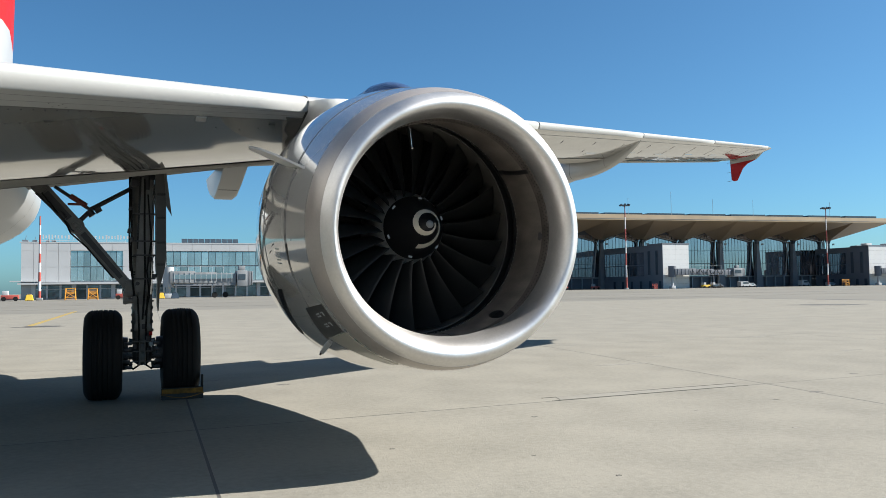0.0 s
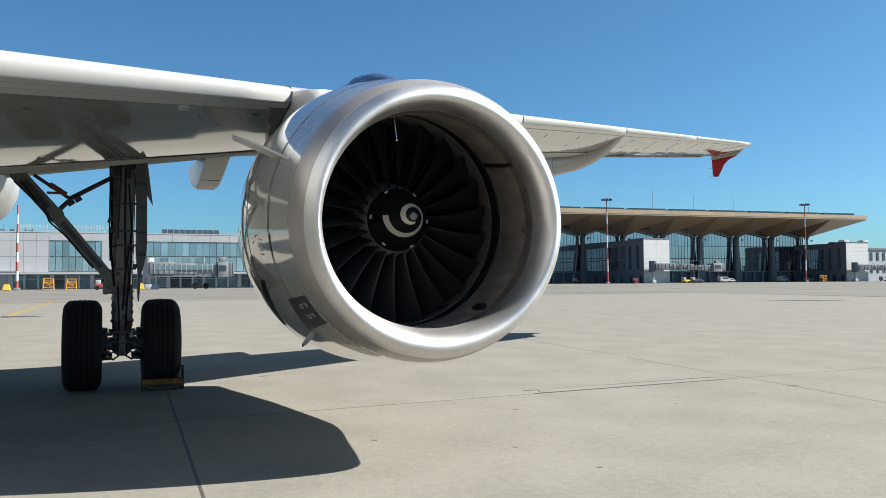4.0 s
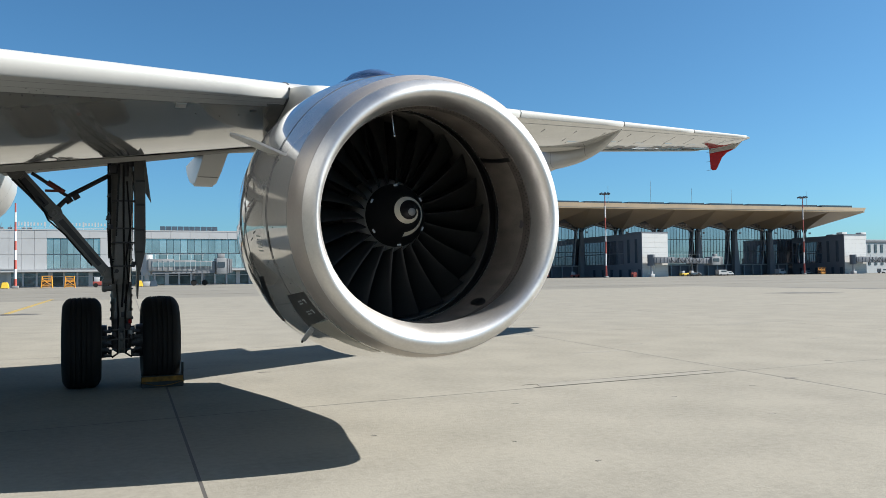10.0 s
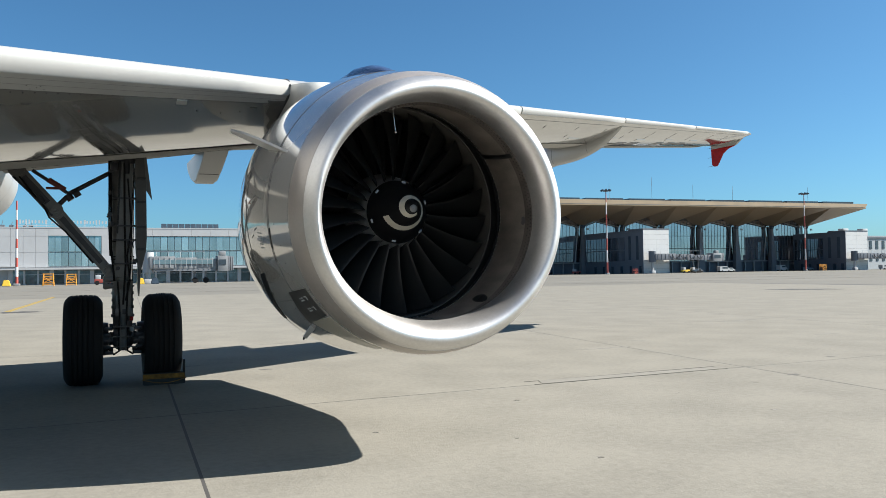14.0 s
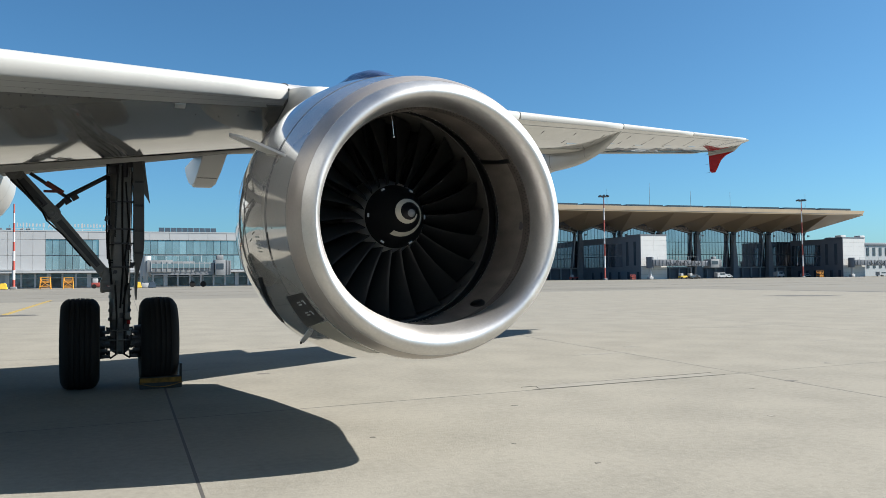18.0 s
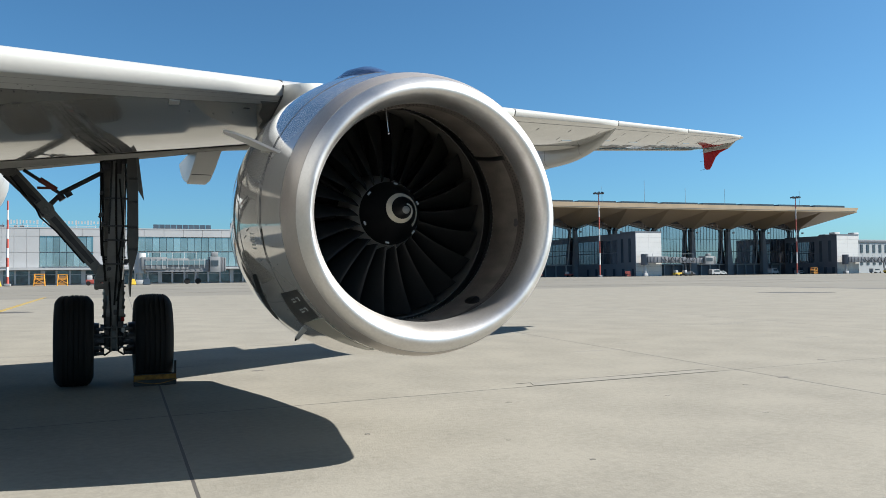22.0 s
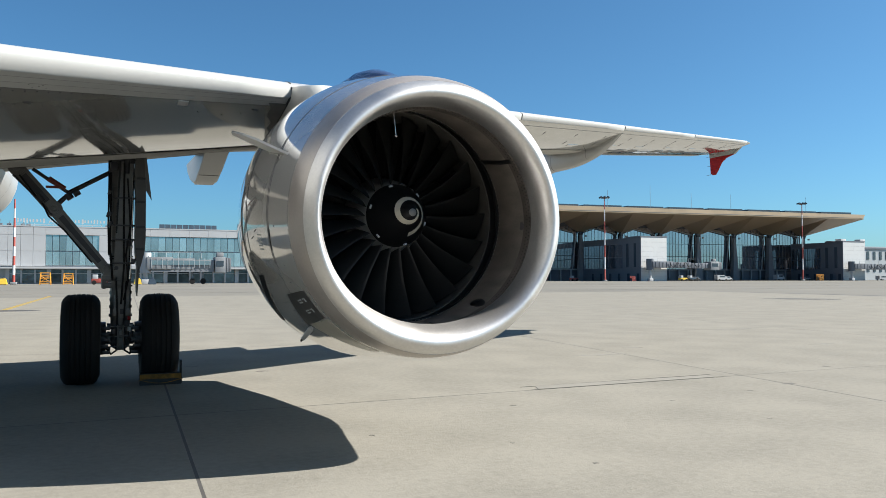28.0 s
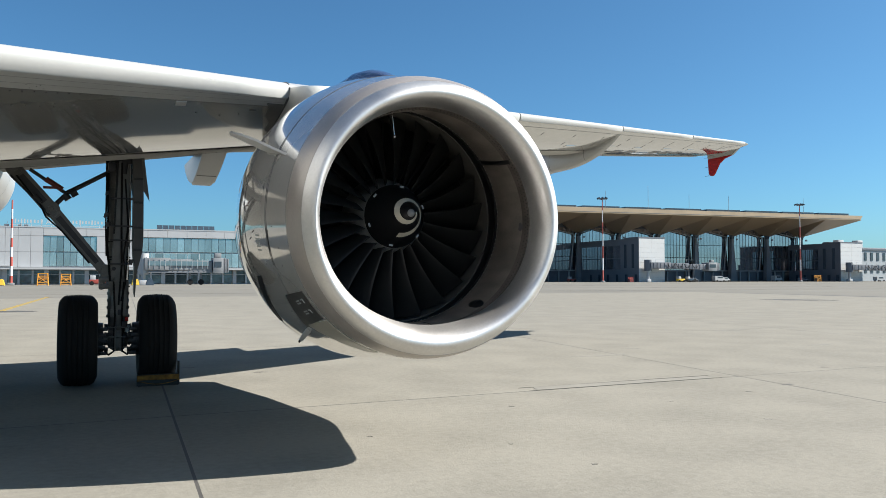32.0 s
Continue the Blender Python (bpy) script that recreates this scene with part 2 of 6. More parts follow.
def slabs():
    for i in range(-5, 6):
        for j in range(-3, 7):
            q = []
            for a, b in ((i, j), (i + 1, j), (i + 1, j + 1), (i, j + 1)):
                y = 8.2 + 7.5 * b
                for _ in range(3):
                    y = seam_y(b, seam_x(a, y))
                q.append(Vector((seam_x(a, y), y, 0)))
            c = sum(q, Vector()) / 4
            gx = 0.0085
            gy = 0.0095 if i < 1 else 0.006
            q = [p + Vector((gx if p.x < c.x else -gx, gy if p.y < c.y else -gy, 0)) for p in q]
            bm = bmesh.new()
            lo = [bm.verts.new((p.x - c.x, p.y - c.y, -0.02)) for p in q]
            mid = [bm.verts.new((p.x - c.x, p.y - c.y, -0.008)) for p in q]
            top = [bm.verts.new(((p.x - c.x) * 0.9990, (p.y - c.y) * 0.9990, 0)) for p in q]
            for a, b in ((lo, mid), (mid, top)):
                for k in range(4):
                    bm.faces.new((a[k], a[(k + 1) % 4], b[(k + 1) % 4], b[k]))
            bm.faces.new(top)
            ob = part("slab", bm, CONCRETE, ground)
            ob.location = c


def blot(name, mat, x, y, lx, ly, turn=0.0, z=0.0015, n=22, rough=0.9, label=""):
    """A thin patch with an uneven rim, lying on the slabs."""
    bm = bmesh.new()
    rnd = random.Random(int(x * 131 + y * 17) + 5)
    rim = []
    for i in range(n):
        a = 2 * math.pi * i / n
        k = 1 + rough * (rnd.random() - 0.5)
        px, py = lx / 2 * k * math.cos(a), ly / 2 * k * math.sin(a)
        rim.append((x + px * math.cos(turn) - py * math.sin(turn), y + px * math.sin(turn) + py * math.cos(turn)))
    lo, hi = [bm.verts.new((a, b, 0.0005)) for a, b in rim], [bm.verts.new((a, b, z)) for a, b in rim]
    for i in range(n):
        bm.faces.new((lo[i], lo[(i + 1) % n], hi[(i + 1) % n], hi[i]))
    bm.faces.new(hi)
    return part(name, bm, mat, ground, label)


# mended strip along the cross joint
bm = bmesh.new()
solid(bm, [(2.62, 8.36, 0.0005), (5.35, 8.42, 0.0005), (5.40, 8.62, 0.0005), (2.70, 8.60, 0.0005), (2.62, 8.36, 0.004), (5.35, 8.42, 0.004), (5.40, 8.62, 0.004), (2.70, 8.60, 0.004)])
PATCH = material("pale_repair_concrete", (0.18, 0.173, 0.153), 0.9, spec=0.12, vary=0.12, scale=3, bump=0.2, bump_scale=40)
part("repair_strip", bm, PATCH, ground, "pale repair strip along a joint")
for y0, y1 in ((8.335, 8.36), (8.60, 8.62)):
    bm = bmesh.new()
    solid(bm, [(2.5, y0 - 0.01, 0.0005), (5.5, y0 + 0.06, 0.0005), (5.5, y0 + 0.072, 0.0005), (2.5, y0 + 0.004, 0.0005),
               (2.5, y0 - 0.01, 0.0035), (5.5, y0 + 0.06, 0.0035), (5.5, y0 + 0.072, 0.0035), (2.5, y0 + 0.004, 0.0035)])
    part("repair_joint", bm, JOINT, ground)
for x, y, lx, ly in ((-0.05, 11.57, 0.16, 0.1), (-0.1, 6.5, 0.05, 0.05), (1.76, 7.42, 0.06, 0.05), (0.84, 5.74, 0.035, 0.03), (1.05, 4.88, 0.05, 0.035), (5.77, 7.53, 0.16, 0.12), (4.84, 7.25, 0.05, 0.06), (7.82, 8.76, 0.12, 0.1), (-0.95, 12.59, 0.3, 0.07), (4.07, 15.62, 0.2, 0.1)):
    blot("stain", CHIP, x, y, lx, ly, turn=0.1)
# two uneven dark patches far out on the slabs
blot("damp_patch", JOINT, -5.2, 36.8, 1.7, 1.5, z=0.004, rough=0.5, label="dark patch on the apron")
blot("damp_patch", JOINT, 37.6, 36.3, 3.8, 2.4, turn=-0.75, z=0.004, rough=0.4, label="dark patch on the apron")
WORN = material("pale_scuff", (0.185, 0.177, 0.16), 0.9, spec=0.12, vary=0.2, scale=6)
for x, y, lx, ly, tn in ((7.15, 12.56, 0.35, 0.12, -0.05), (5.77, 11.64, 0.9, 0.14, -0.02), (3.51, 7.03, 0.05, 0.05, 0.01), (3.61, 5.76, 0.05, 0.06, 0.04), (5.3, 8.48, 0.3, 0.05, 0.07), (11.14, 11.76, 0.8, 0.1, 0.1), (12.93, 15.95, 1.4, 0.15, 0.13)):
    blot("scuff", WORN, x, y, lx, ly, turn=tn)


def taxi_lines():
    bm = bmesh.new()
    a, b = Vector((-5.5, 37.6, 0)), Vector((-4.95, 65.0, 0))
    w = Vector((0.25, 0, 0))
    solid(bm, [a - w + Vector((0, 0, .0005)), a + w * 0 + Vector((0, 0, .0005)), b + Vector((0, 0, .0005)), b - w + Vector((0, 0, .0005)),
               a - w + Vector((0, 0, .005)), a + Vector((0, 0, .005)), b + Vector((0, 0, .005)), b - w + Vector((0, 0, .005))])
    part("taxi_line", bm, YELLOW_LINE, ground, "yellow painted taxi line")
    for y, x0, x1, w in ((74, -60, 160, 0.35), (96, -60, 200, 0.4), (128, -60, 220, 0.5), (150, 20, 240, 0.4)):
        bm = bmesh.new()
        box(bm, ((x0 + x1) / 2, y, -0.022), (x1 - x0, w, 0.006), rz=-0.03)
        part("far_joint", bm, WORN, ground)


taxi_lines()

# ---- the airliner ----
PX, PZ = 0.0, 1.847      # engine axis
FAN_Y = 6.19
plane = thing("airliner", "parked white twin-engine airliner with red wingtip fences", "aircraft")


def droop(y):
    """Centre of the nacelle at y: the inlet droops, the tail toes outboard."""
    return (0.036 * max(0.0, y - FAN_Y), PZ - 0.095 * max(0.0, FAN_Y - y))


OUTER = [(5.47, 1.062), (5.56, 1.077), (5.80, 1.112), (6.1, 1.150), (6.3, 1.174), (6.5, 1.194), (6.6, 1.200), (6.7, 1.201), (6.85, 1.194), (7.05, 1.176), (7.3, 1.147), (7.8, 1.085), (8.3, 1.022), (9.0, 0.925), (9.6, 0.838), (10.2, 0.745)]
INNER = [(5.42, 0.822), (5.5, 0.812), (5.62, 0.808), (5.75, 0.82), (5.92, 0.842), (6.02, 0.858)]


def keel(a):
    return max(0.0, -math.sin(a)) ** 3


def flank(a, y):
    """Flattening of the front on the lower outboard side."""
    return 0.022 * max(0.0, math.cos(a - radians(312))) ** 6 * min(1.0, max(0.0, (6.15 - y) / 0.7))


def throat(r, a, y):
    """The inlet's lip is thin at the sides and thick, but drawn up, at the keel."""
    w = min(1.0, max(0.0, (0.95 - r) / 0.11))
    return r + w * max(0.0, 0.020 - 0.010 * math.cos(a) - 0.018 * abs(math.sin(a))) - keel(a) * (0.026 + 0.022 * w) - flank(a, y) * (1 - w)


def liner_wall(r, a, y):
    """The liner falls away behind the thick keel of the lip."""
    return throat(r, a, y) + 0.036 * keel(a)


def cowl_skin(r, a, y):
    """Drawn up at the keel in front, fuller on the lower outboard side behind."""
    if r < 0.72 or r < 0.94 and y < 8.9:
        return r
    full = max(0.0, math.cos(a - radians(312))) ** 2 * min(1.0, max(0.0, (y - 6.6) / 0.5)) * min(1.0, max(0.0, (9.8 - y) / 1.2))
    return r - 0.026 * keel(a) * min(1.0, max(0.0, (6.25 - y) / 0.78)) + 0.04 * full - flank(a, y)


def on_cowl(y, deg, lift=0.0):
    cx, cz = droop(y)
    r = cowl_skin(lerp_table(OUTER, y), radians(deg), y) + lift
    return Vector((cx + r * math.cos(radians(deg)), y, cz + r * math.sin(radians(deg))))


def in_liner(y, deg, lift=0.0):
    cz = droop(y)[1]
    r = liner_wall(lerp_table(INNER, y), radians(deg), y) - lift
    return Vector((r * math.cos(radians(deg)), y, cz + r * math.sin(radians(deg))))


def dots(name, fn, places, size, mat, parent, label=""):
    """Many small fastener heads as one mesh."""
    bm = bmesh.new()
    for p in places:
        c = fn(*p)
        vs = [bm.verts.new(c + Vector(d) * size) for d in ((1, 0, 0), (-1, 0, 0), (0, 1, 0), (0, -1, 0), (0, 0, 1), (0, 0, -1))]
        for a, b, d in ((0, 2, 4), (2, 1, 4), (1, 3, 4), (3, 0, 4), (2, 0, 5), (1, 2, 5), (3, 1, 5), (0, 3, 5)):
            bm.faces.new((vs[a], vs[b], vs[d]))
    ob = part(name, bm, mat, parent, label)
    ob["kind"] = "stuff"
    return ob


def nacelle():
    bm = bmesh.new()
    cowl = OUTER + [(10.2, 0.725), (9.6, 0.80), (9.0, 0.86), (8.2, 0.90), (7.4, 0.93), (6.6, 0.90), (6.345, 0.885), (6.345, 0.93), (5.47, 1.03)]
    revolve(bm, cowl, 144, droop, close=True, swell=cowl_skin)
    body = part("nacelle", bm, COWL_PAINT, plane, "glossy silver-grey engine cowl")
    bm = bmesh.new()
    lip = [(5.466, 1.06), (5.41, 1.05), (5.36, 1.038), (5.31, 1.02), (5.265, 0.998), (5.235, 0.978), (5.21, 0.955), (5.195, 0.933), (5.192, 0.912),
           (5.20, 0.892), (5.22, 0.875), (5.25, 0.858), (5.29, 0.843), (5.34, 0.832), (5.415, 0.823), (5.415, 0.85), (5.46, 1.03)]
    revolve(bm, lip, 192, droop, close=True, swell=throat)
    part("inlet_lip", bm, LIP_METAL, body, "bare brushed aluminium inlet lip")
    # outer band of the lip, darker and browner than the rest
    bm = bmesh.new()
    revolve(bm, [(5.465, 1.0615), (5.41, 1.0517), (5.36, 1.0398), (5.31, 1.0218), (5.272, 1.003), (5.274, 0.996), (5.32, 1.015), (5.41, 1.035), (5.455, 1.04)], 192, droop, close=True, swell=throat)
    part("lip_band", bm, LIP_BROWN, body, "darker, browner outer band of the lip")
    bm = bmesh.new()
    revolve(bm, INNER + [(6.02, 0.90), (5.42, 0.88)], 144, droop, close=True, swell=liner_wall)
    part("inlet_liner", bm, LINER, body, "stained grey-brown inlet liner")
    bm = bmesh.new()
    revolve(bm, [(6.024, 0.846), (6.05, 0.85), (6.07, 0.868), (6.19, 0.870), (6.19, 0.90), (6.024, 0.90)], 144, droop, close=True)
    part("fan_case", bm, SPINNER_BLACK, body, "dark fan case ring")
    bm = bmesh.new()
    revolve(bm, [(6.194, 0.862), (6.655, 0.868), (6.655, 0.880), (6.335, 0.882), (6.335, 0.90), (6.194, 0.90)], 144, droop, close=True)
    part("rub_strip", bm, material("grey_rub_strip", (0.09, 0.085, 0.077), 0.6, vary=0.3, scale=8, stretch=(1, 0.4, 1)), body, "pale grey rub strip round the blades")
    # black disc added to close the duct against light from the nozzle
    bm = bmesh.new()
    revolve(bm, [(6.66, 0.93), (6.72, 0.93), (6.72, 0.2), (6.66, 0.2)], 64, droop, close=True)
    part("stator_plate", bm, SPINNER_BLACK, body, "black disc added behind the fan to block light")
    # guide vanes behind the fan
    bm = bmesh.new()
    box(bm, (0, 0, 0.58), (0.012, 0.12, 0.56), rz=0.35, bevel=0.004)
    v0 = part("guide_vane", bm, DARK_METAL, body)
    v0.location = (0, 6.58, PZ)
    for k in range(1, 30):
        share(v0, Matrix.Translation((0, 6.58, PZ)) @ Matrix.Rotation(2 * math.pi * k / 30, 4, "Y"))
    # fasteners along the lip's two seams
    dots("rivet_ring", on_cowl, [(5.478, a * 1.5, 0.0) for a in range(240)], 0.0030, SEAL, body, "ring of rivets behind the lip")
    dots("liner_bolts", in_liner, [(5.432, a * 2.0, 0.0) for a in range(180)] + [(5.462, a * 2.0 + 1, 0.0) for a in range(180)], 0.0085, SPINNER_BLACK, body, "double row of dark bolts round the inlet")
    dots("case_bolts", in_liner, [(6.005, a * 2.25, 0.0) for a in range(160)], 0.007, PLATFORM, body)
    bm = bmesh.new()
    revolve(bm, [(5.427, 0.8195), (5.46, 0.8135), (5.505, 0.8095), (5.505, 0.83), (5.427, 0.83)], 144, droop, close=True, swell=liner_wall)
    part("bolt_band", bm, material("sooty_metal", (0.085, 0.072, 0.063), 0.6, metal=0.2, vary=0.6, scale=7), body, "dark band under the bolts")
    # dark slot where the liner halves meet, with its rub strip
    bm = bmesh.new()
    skin(bm, lambda u, v, h: in_liner(5.45 + 0.56 * u, 33.2 + 2.6 * v - 0.3 * u, h), 10, 1, 0.005)
    part("liner_split", bm, SPINNER_BLACK, body, "dark split between the liner panels")
    for a in (96, 154, 214, 274):
        bm = bmesh.new()
        skin(bm, lambda u, v, h: in_liner(5.45 + 0.56 * u, a + 0.5 * v, h), 10, 1, 0.003)
        part("liner_split", bm, SEAL, body)
    bm = bmesh.new()
    skin(bm, lambda u, v, h: in_liner(5.62 + 0.11 * math.sin(u * math.pi * 2) * v, 305.5 + 3.4 * math.cos(u * math.pi * 2) * v, h), 24, 1, 0.003)
    part("drain_hole", bm, SPINNER_BLACK, body, "dark oval drain hole in the liner")
    bm = bmesh.new()
    skin(bm, lambda u, v, h: in_liner(5.535 + 0.03 * math.sin(u * 6.283) * v * (1 + 0.3 * math.sin(u * 19)), 357 + 2.3 * math.cos(u * 6.283) * v, h), 20, 1, 0.003)
    part("oil_stain", bm, SEAL, body, "dark oil stain on the liner")
    # temperature probe
    bm = bmesh.new()
    a = in_liner(5.70, 104.0, -0.02)
    b = a + Vector((0.022, 0, -0.20))
    tube(bm, a, b, 0.0055, 0.0045, 12)
    bmesh.ops.create_uvsphere(bm, u_segments=14, v_segments=8, radius=0.012, matrix=Matrix.Translation(b))
    tube(bm, a, a + (b - a) * 0.12, 0.03, 0.022, 16)
    part("temperature_probe", bm, STEEL, body, "slim steel probe hanging in the inlet")
    # panel seams of the cowl
    for y, a0, a1 in ((5.86, 96, 238), (5.885, 150, 200), (6.43, 150, 203)):
        bm = bmesh.new()
        skin(bm, lambda u, v, h: on_cowl(y + 0.003 * v, a0 + (a1 - a0) * u, h), 60, 1, 0.0025)
        part("cowl_seam", bm, SEAL, body)
    # dark service panel with two markings
    bm = bmesh.new()
    skin(bm, lambda u, v, h: on_cowl(5.54 + (0.415 + 0.17 * v) * u, 210.0 + 2.7 * u + (13.5 + 3.4 * u) * v, h), 8, 10, 0.003)
    pan = part("service_panel", bm, material("dark_grey_panel", (0.05, 0.047, 0.044), 0.4, coat=0.2, vary=0.2, scale=8), body, "dark grey service panel with two pale placards")
    for a in (213.6, 218.6):                    # placards: an angle bar and a block each
        for y0, a0, dy, da in ((5.63, 0.0, 0.055, 0.5), (5.63, 0.0, 0.018, 1.9), (5.72, 0.8, 0.075, 0.55), (5.72, 1.9, 0.075, 0.6)):
            bm = bmesh.new()
            skin(bm, lambda u, v, h: on_cowl(y0 + dy * u, a + a0 + da * v + 8 * dy * u, 0.004 + h), 4, 4, 0.0015)
            part("placard", bm, MULLION, pan)
    # pale lower panel below the service panel
    bm = bmesh.new()
    skin(bm, lambda u, v, h: on_cowl(5.515 + (0.52 - 0.36 * v) * u, 224.2 + 25 * v + 4.0 * u * (1 - v), h), 8, 16, 0.003)
    part("lower_panel", bm, material("beige_grey_panel", (0.33, 0.31, 0.265), 0.4, coat=0.3, vary=0.08, scale=4), body, "beige-grey lower cowl panel")
    # long dark air slot below a grey intake panel
    bm = bmesh.new()
    skin(bm, lambda u, v, h: on_cowl(6.29 + 0.13 * v + 0.34 * u, 204.4 + 21.5 * u, h), 20, 3, 0.004)
    part("air_slot", bm, SPINNER_BLACK, body, "long black air slot")
    bm = bmesh.new()
    skin(bm, lambda u, v, h: on_cowl(5.852 + 0.018 * v + 0.01 * u, 186.5 + 8 * u, h), 10, 1, 0.005)
    part("latch", bm, SPINNER_BLACK, body, "black cowl latch")
    # unseen dark sleeve, added so the wing's underside mirrors less brightness
    bm = bmesh.new()
    skin(bm, lambda u, v, h: on_cowl(8.45 + 1.74 * v, 360 * u, h), 96, 8, 0.004)
    part("exhaust_cowl", bm, GEAR_PAINT, body, "unseen dark sleeve added over the cowl's tail")
    # drain mast
    bm = bmesh.new()
    p0, p1 = on_cowl(6.13, 231.4, -0.02), on_cowl(6.40, 234.2, 0.065)
    loft(bm, [[p0 + Vector((-0.022, 0.00, 0.01)), p0 + Vector((0.018, 0.0, -0.014)), p0 + Vector((0.018, 0.09, -0.04)), p0 + Vector((-0.022, 0.09, -0.015))],
              [p1 + Vector((-0.012, 0.00, 0.007)), p1 + Vector((0.010, 0.0, -0.008)), p1 + Vector((0.010, 0.035, -0.008)), p1 + Vector((-0.012, 0.035, 0.007))]])
    mast_ob = part("drain_mast", bm, CLADDING, body, "thin grey drain mast")
    bm = bmesh.new()
    tube(bm, p1 + Vector((0, 0.02, 0.008)), p1 + (p1 - p0) * 0.10 + Vector((0, 0.02, 0)), 0.010, 0.009, 10)
    part("drain_tip", bm, SPINNER_BLACK, mast_ob, "black drain tip")
    # strake
    bm = bmesh.new()
    prof = []
    for y, a, h in ((5.66, 157.2, -0.01), (5.86, 156.0, 0.055), (6.1, 154.6, 0.12), (6.36, 153.2, 0.19), (6.66, 151.7, 0.25), (6.72, 151.8, 0.235), (6.48, 153.4, 0.11), (6.26, 155.2, 0.03), (6.1, 156.2, -0.01)):
        prof.append(on_cowl(y, a, h))
    tang = Vector((math.sin(radians(156)), 0, -math.cos(radians(156)))) * 0.009
    loft(bm, [[p - tang for p in prof], [p + tang for p in prof]])
    part("strake", bm, WHITE_PAINT, body, "thin grey nacelle strake")
    # latches and small marks on the side
    rnd = random.Random(3)
    for k in range(9):
        y, a = rnd.uniform(6.0, 6.7), rnd.uniform(165, 205)
        bm = bmesh.new()
        skin(bm, lambda u, v, h: on_cowl(y + 0.06 * u, a + 0.35 * v + 0.8 * u, h), 3, 1, 0.002)
        part("scratch", bm, GEAR_PAINT, body)
    for k in range(5):
        bm = bmesh.new()
        skin(bm, lambda u, v, h: on_cowl(6.06 + 0.09 * u, 188.5 + 1.4 * k + 0.6 * v, h), 3, 1, 0.002)
        part("notice_bar", bm, WHITE_PAINT, body)
    for k, (y, a) in enumerate(((5.7, 200), (5.72, 207), (5.68, 193), (6.1, 221), (6.15, 227), (5.75, 185))):
        bm = bmesh.new()
        bmesh.ops.create_uvsphere(bm, u_segments=10, v_segments=6, radius=0.005, matrix=Matrix.Translation(on_cowl(y, a, 0)))
        part("fastener", bm, SEAL, body)
    return body


cowl = nacelle()


def fan():
    bm = bmesh.new()
    revolve(bm, [(0.004, 0.253), (0.03, 0.270), (0.10, 0.300), (0.34, 0.352), (0.34, 0.05), (0.004, 0.05)], 64, close=True)
    hub = part("fan_rotor", bm, PLATFORM, plane, "dark turbofan rotor")
    hub.location = (PX, FAN_Y, PZ)
    prof = [(-0.385, 0.001), (-0.383, 0.02), (-0.37, 0.04), (-0.335, 0.068), (-0.27, 0.112), (-0.18, 0.168), (-0.09, 0.218), (-0.022, 0.252), (0.0, 0.26)]
    bm = bmesh.new()
    revolve(bm, prof, 64)
    part("spinner", bm, SPINNER_BLACK, hub, "black spinner cone")

    def cone(r, lift):
        for (y0, r0), (y1, r1) in zip(prof, prof[1:]):
            if r <= r1:
                return y0 + (y1 - y0) * (r - r0) / (r1 - r0) - lift
        return -lift
    bm = bmesh.new()
    revolve(bm, [(-0.389, 0.001), (-0.387, 0.016), (-0.377, 0.030), (-0.369, 0.036), (-0.363, 0.036)], 32)
    part("spinner_tip", bm, material("grey_rubber_tip", (0.16, 0.16, 0.155), 0.6, vary=0.1, scale=20), hub, "grey rubber spinner tip")
    # painted comma spiral, from the tip out to the tail at angle zero
    bm = bmesh.new()
    n, rows = 90, []
    for i in range(n + 1):
        s = i / n
        a = radians(478 * (1 - s))
        mid = 0.050 + 0.117 * s ** 1.2
        w = 0.008 + 0.0075 * math.sin(min(1.0, s * 3.0) * math.pi * 0.5)
        rows.append([((r * math.cos(a), cone(max(r, 0.002), 0.003), r * math.sin(a))) for r in (mid - w, mid, mid + w)])
    vs = [[bm.verts.new(p) for p in r] for r in rows]
    for a, b in zip(vs, vs[1:]):
        for k in range(2):
            bm.faces.new((a[k], a[k + 1], b[k + 1], b[k]))
    part("spiral_mark", bm, SPIRAL_WHITE, hub, "cream painted spiral mark")
    for k in range(6):
        a = radians(60 * k + 3)
        bm = bmesh.new()
        box(bm, (0.243 * math.cos(a), -0.045, 0.243 * math.sin(a)), (0.034, 0.010, 0.020), ry=-a - radians(90), bevel=0.004)
        part("balance_screw", bm, MULLION, hub, "pale rim screw")
    # wide-chord blades
    bm = bmesh.new()
    st, rings = 12, []
    for i in range(st):
        s = i / (st - 1)
        r = 0.25 + (0.845 - 0.25) * s
        stagger = radians(16 + 36 * s)
        chord = 0.20 + 0.09 * s
        th = 0.020 * (1 - s) + 0.006
        lean = 0.02 * math.sin(s * math.pi)
        pts = []
        for x, o in ((-0.5, 0), (-0.48, .3), (-0.4, .55), (-0.2, 0.9), (0.1, 1), (0.35, .6), (0.5, 0), (0.35, -.6), (0.1, -1), (-0.2, -.9), (-0.4, -.55), (-0.48, -.3)):
            cx = x * chord
            camber = 0.07 * chord * (1 - 4 * x * x)
            ty = cx * math.cos(stagger) - (o * th * 0.5 + camber) * math.sin(stagger)
            tx = cx * math.sin(stagger) + (o * th * 0.5 + camber) * math.cos(stagger)
            pts.append((tx + lean, ty + 0.115 + 0.045 * s, r))
        rings.append(pts)
    loft(bm, rings)
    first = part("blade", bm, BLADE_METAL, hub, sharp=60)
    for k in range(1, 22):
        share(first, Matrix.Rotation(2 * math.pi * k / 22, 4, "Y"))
    return hub


rotor = fan()

# ---- wing ----


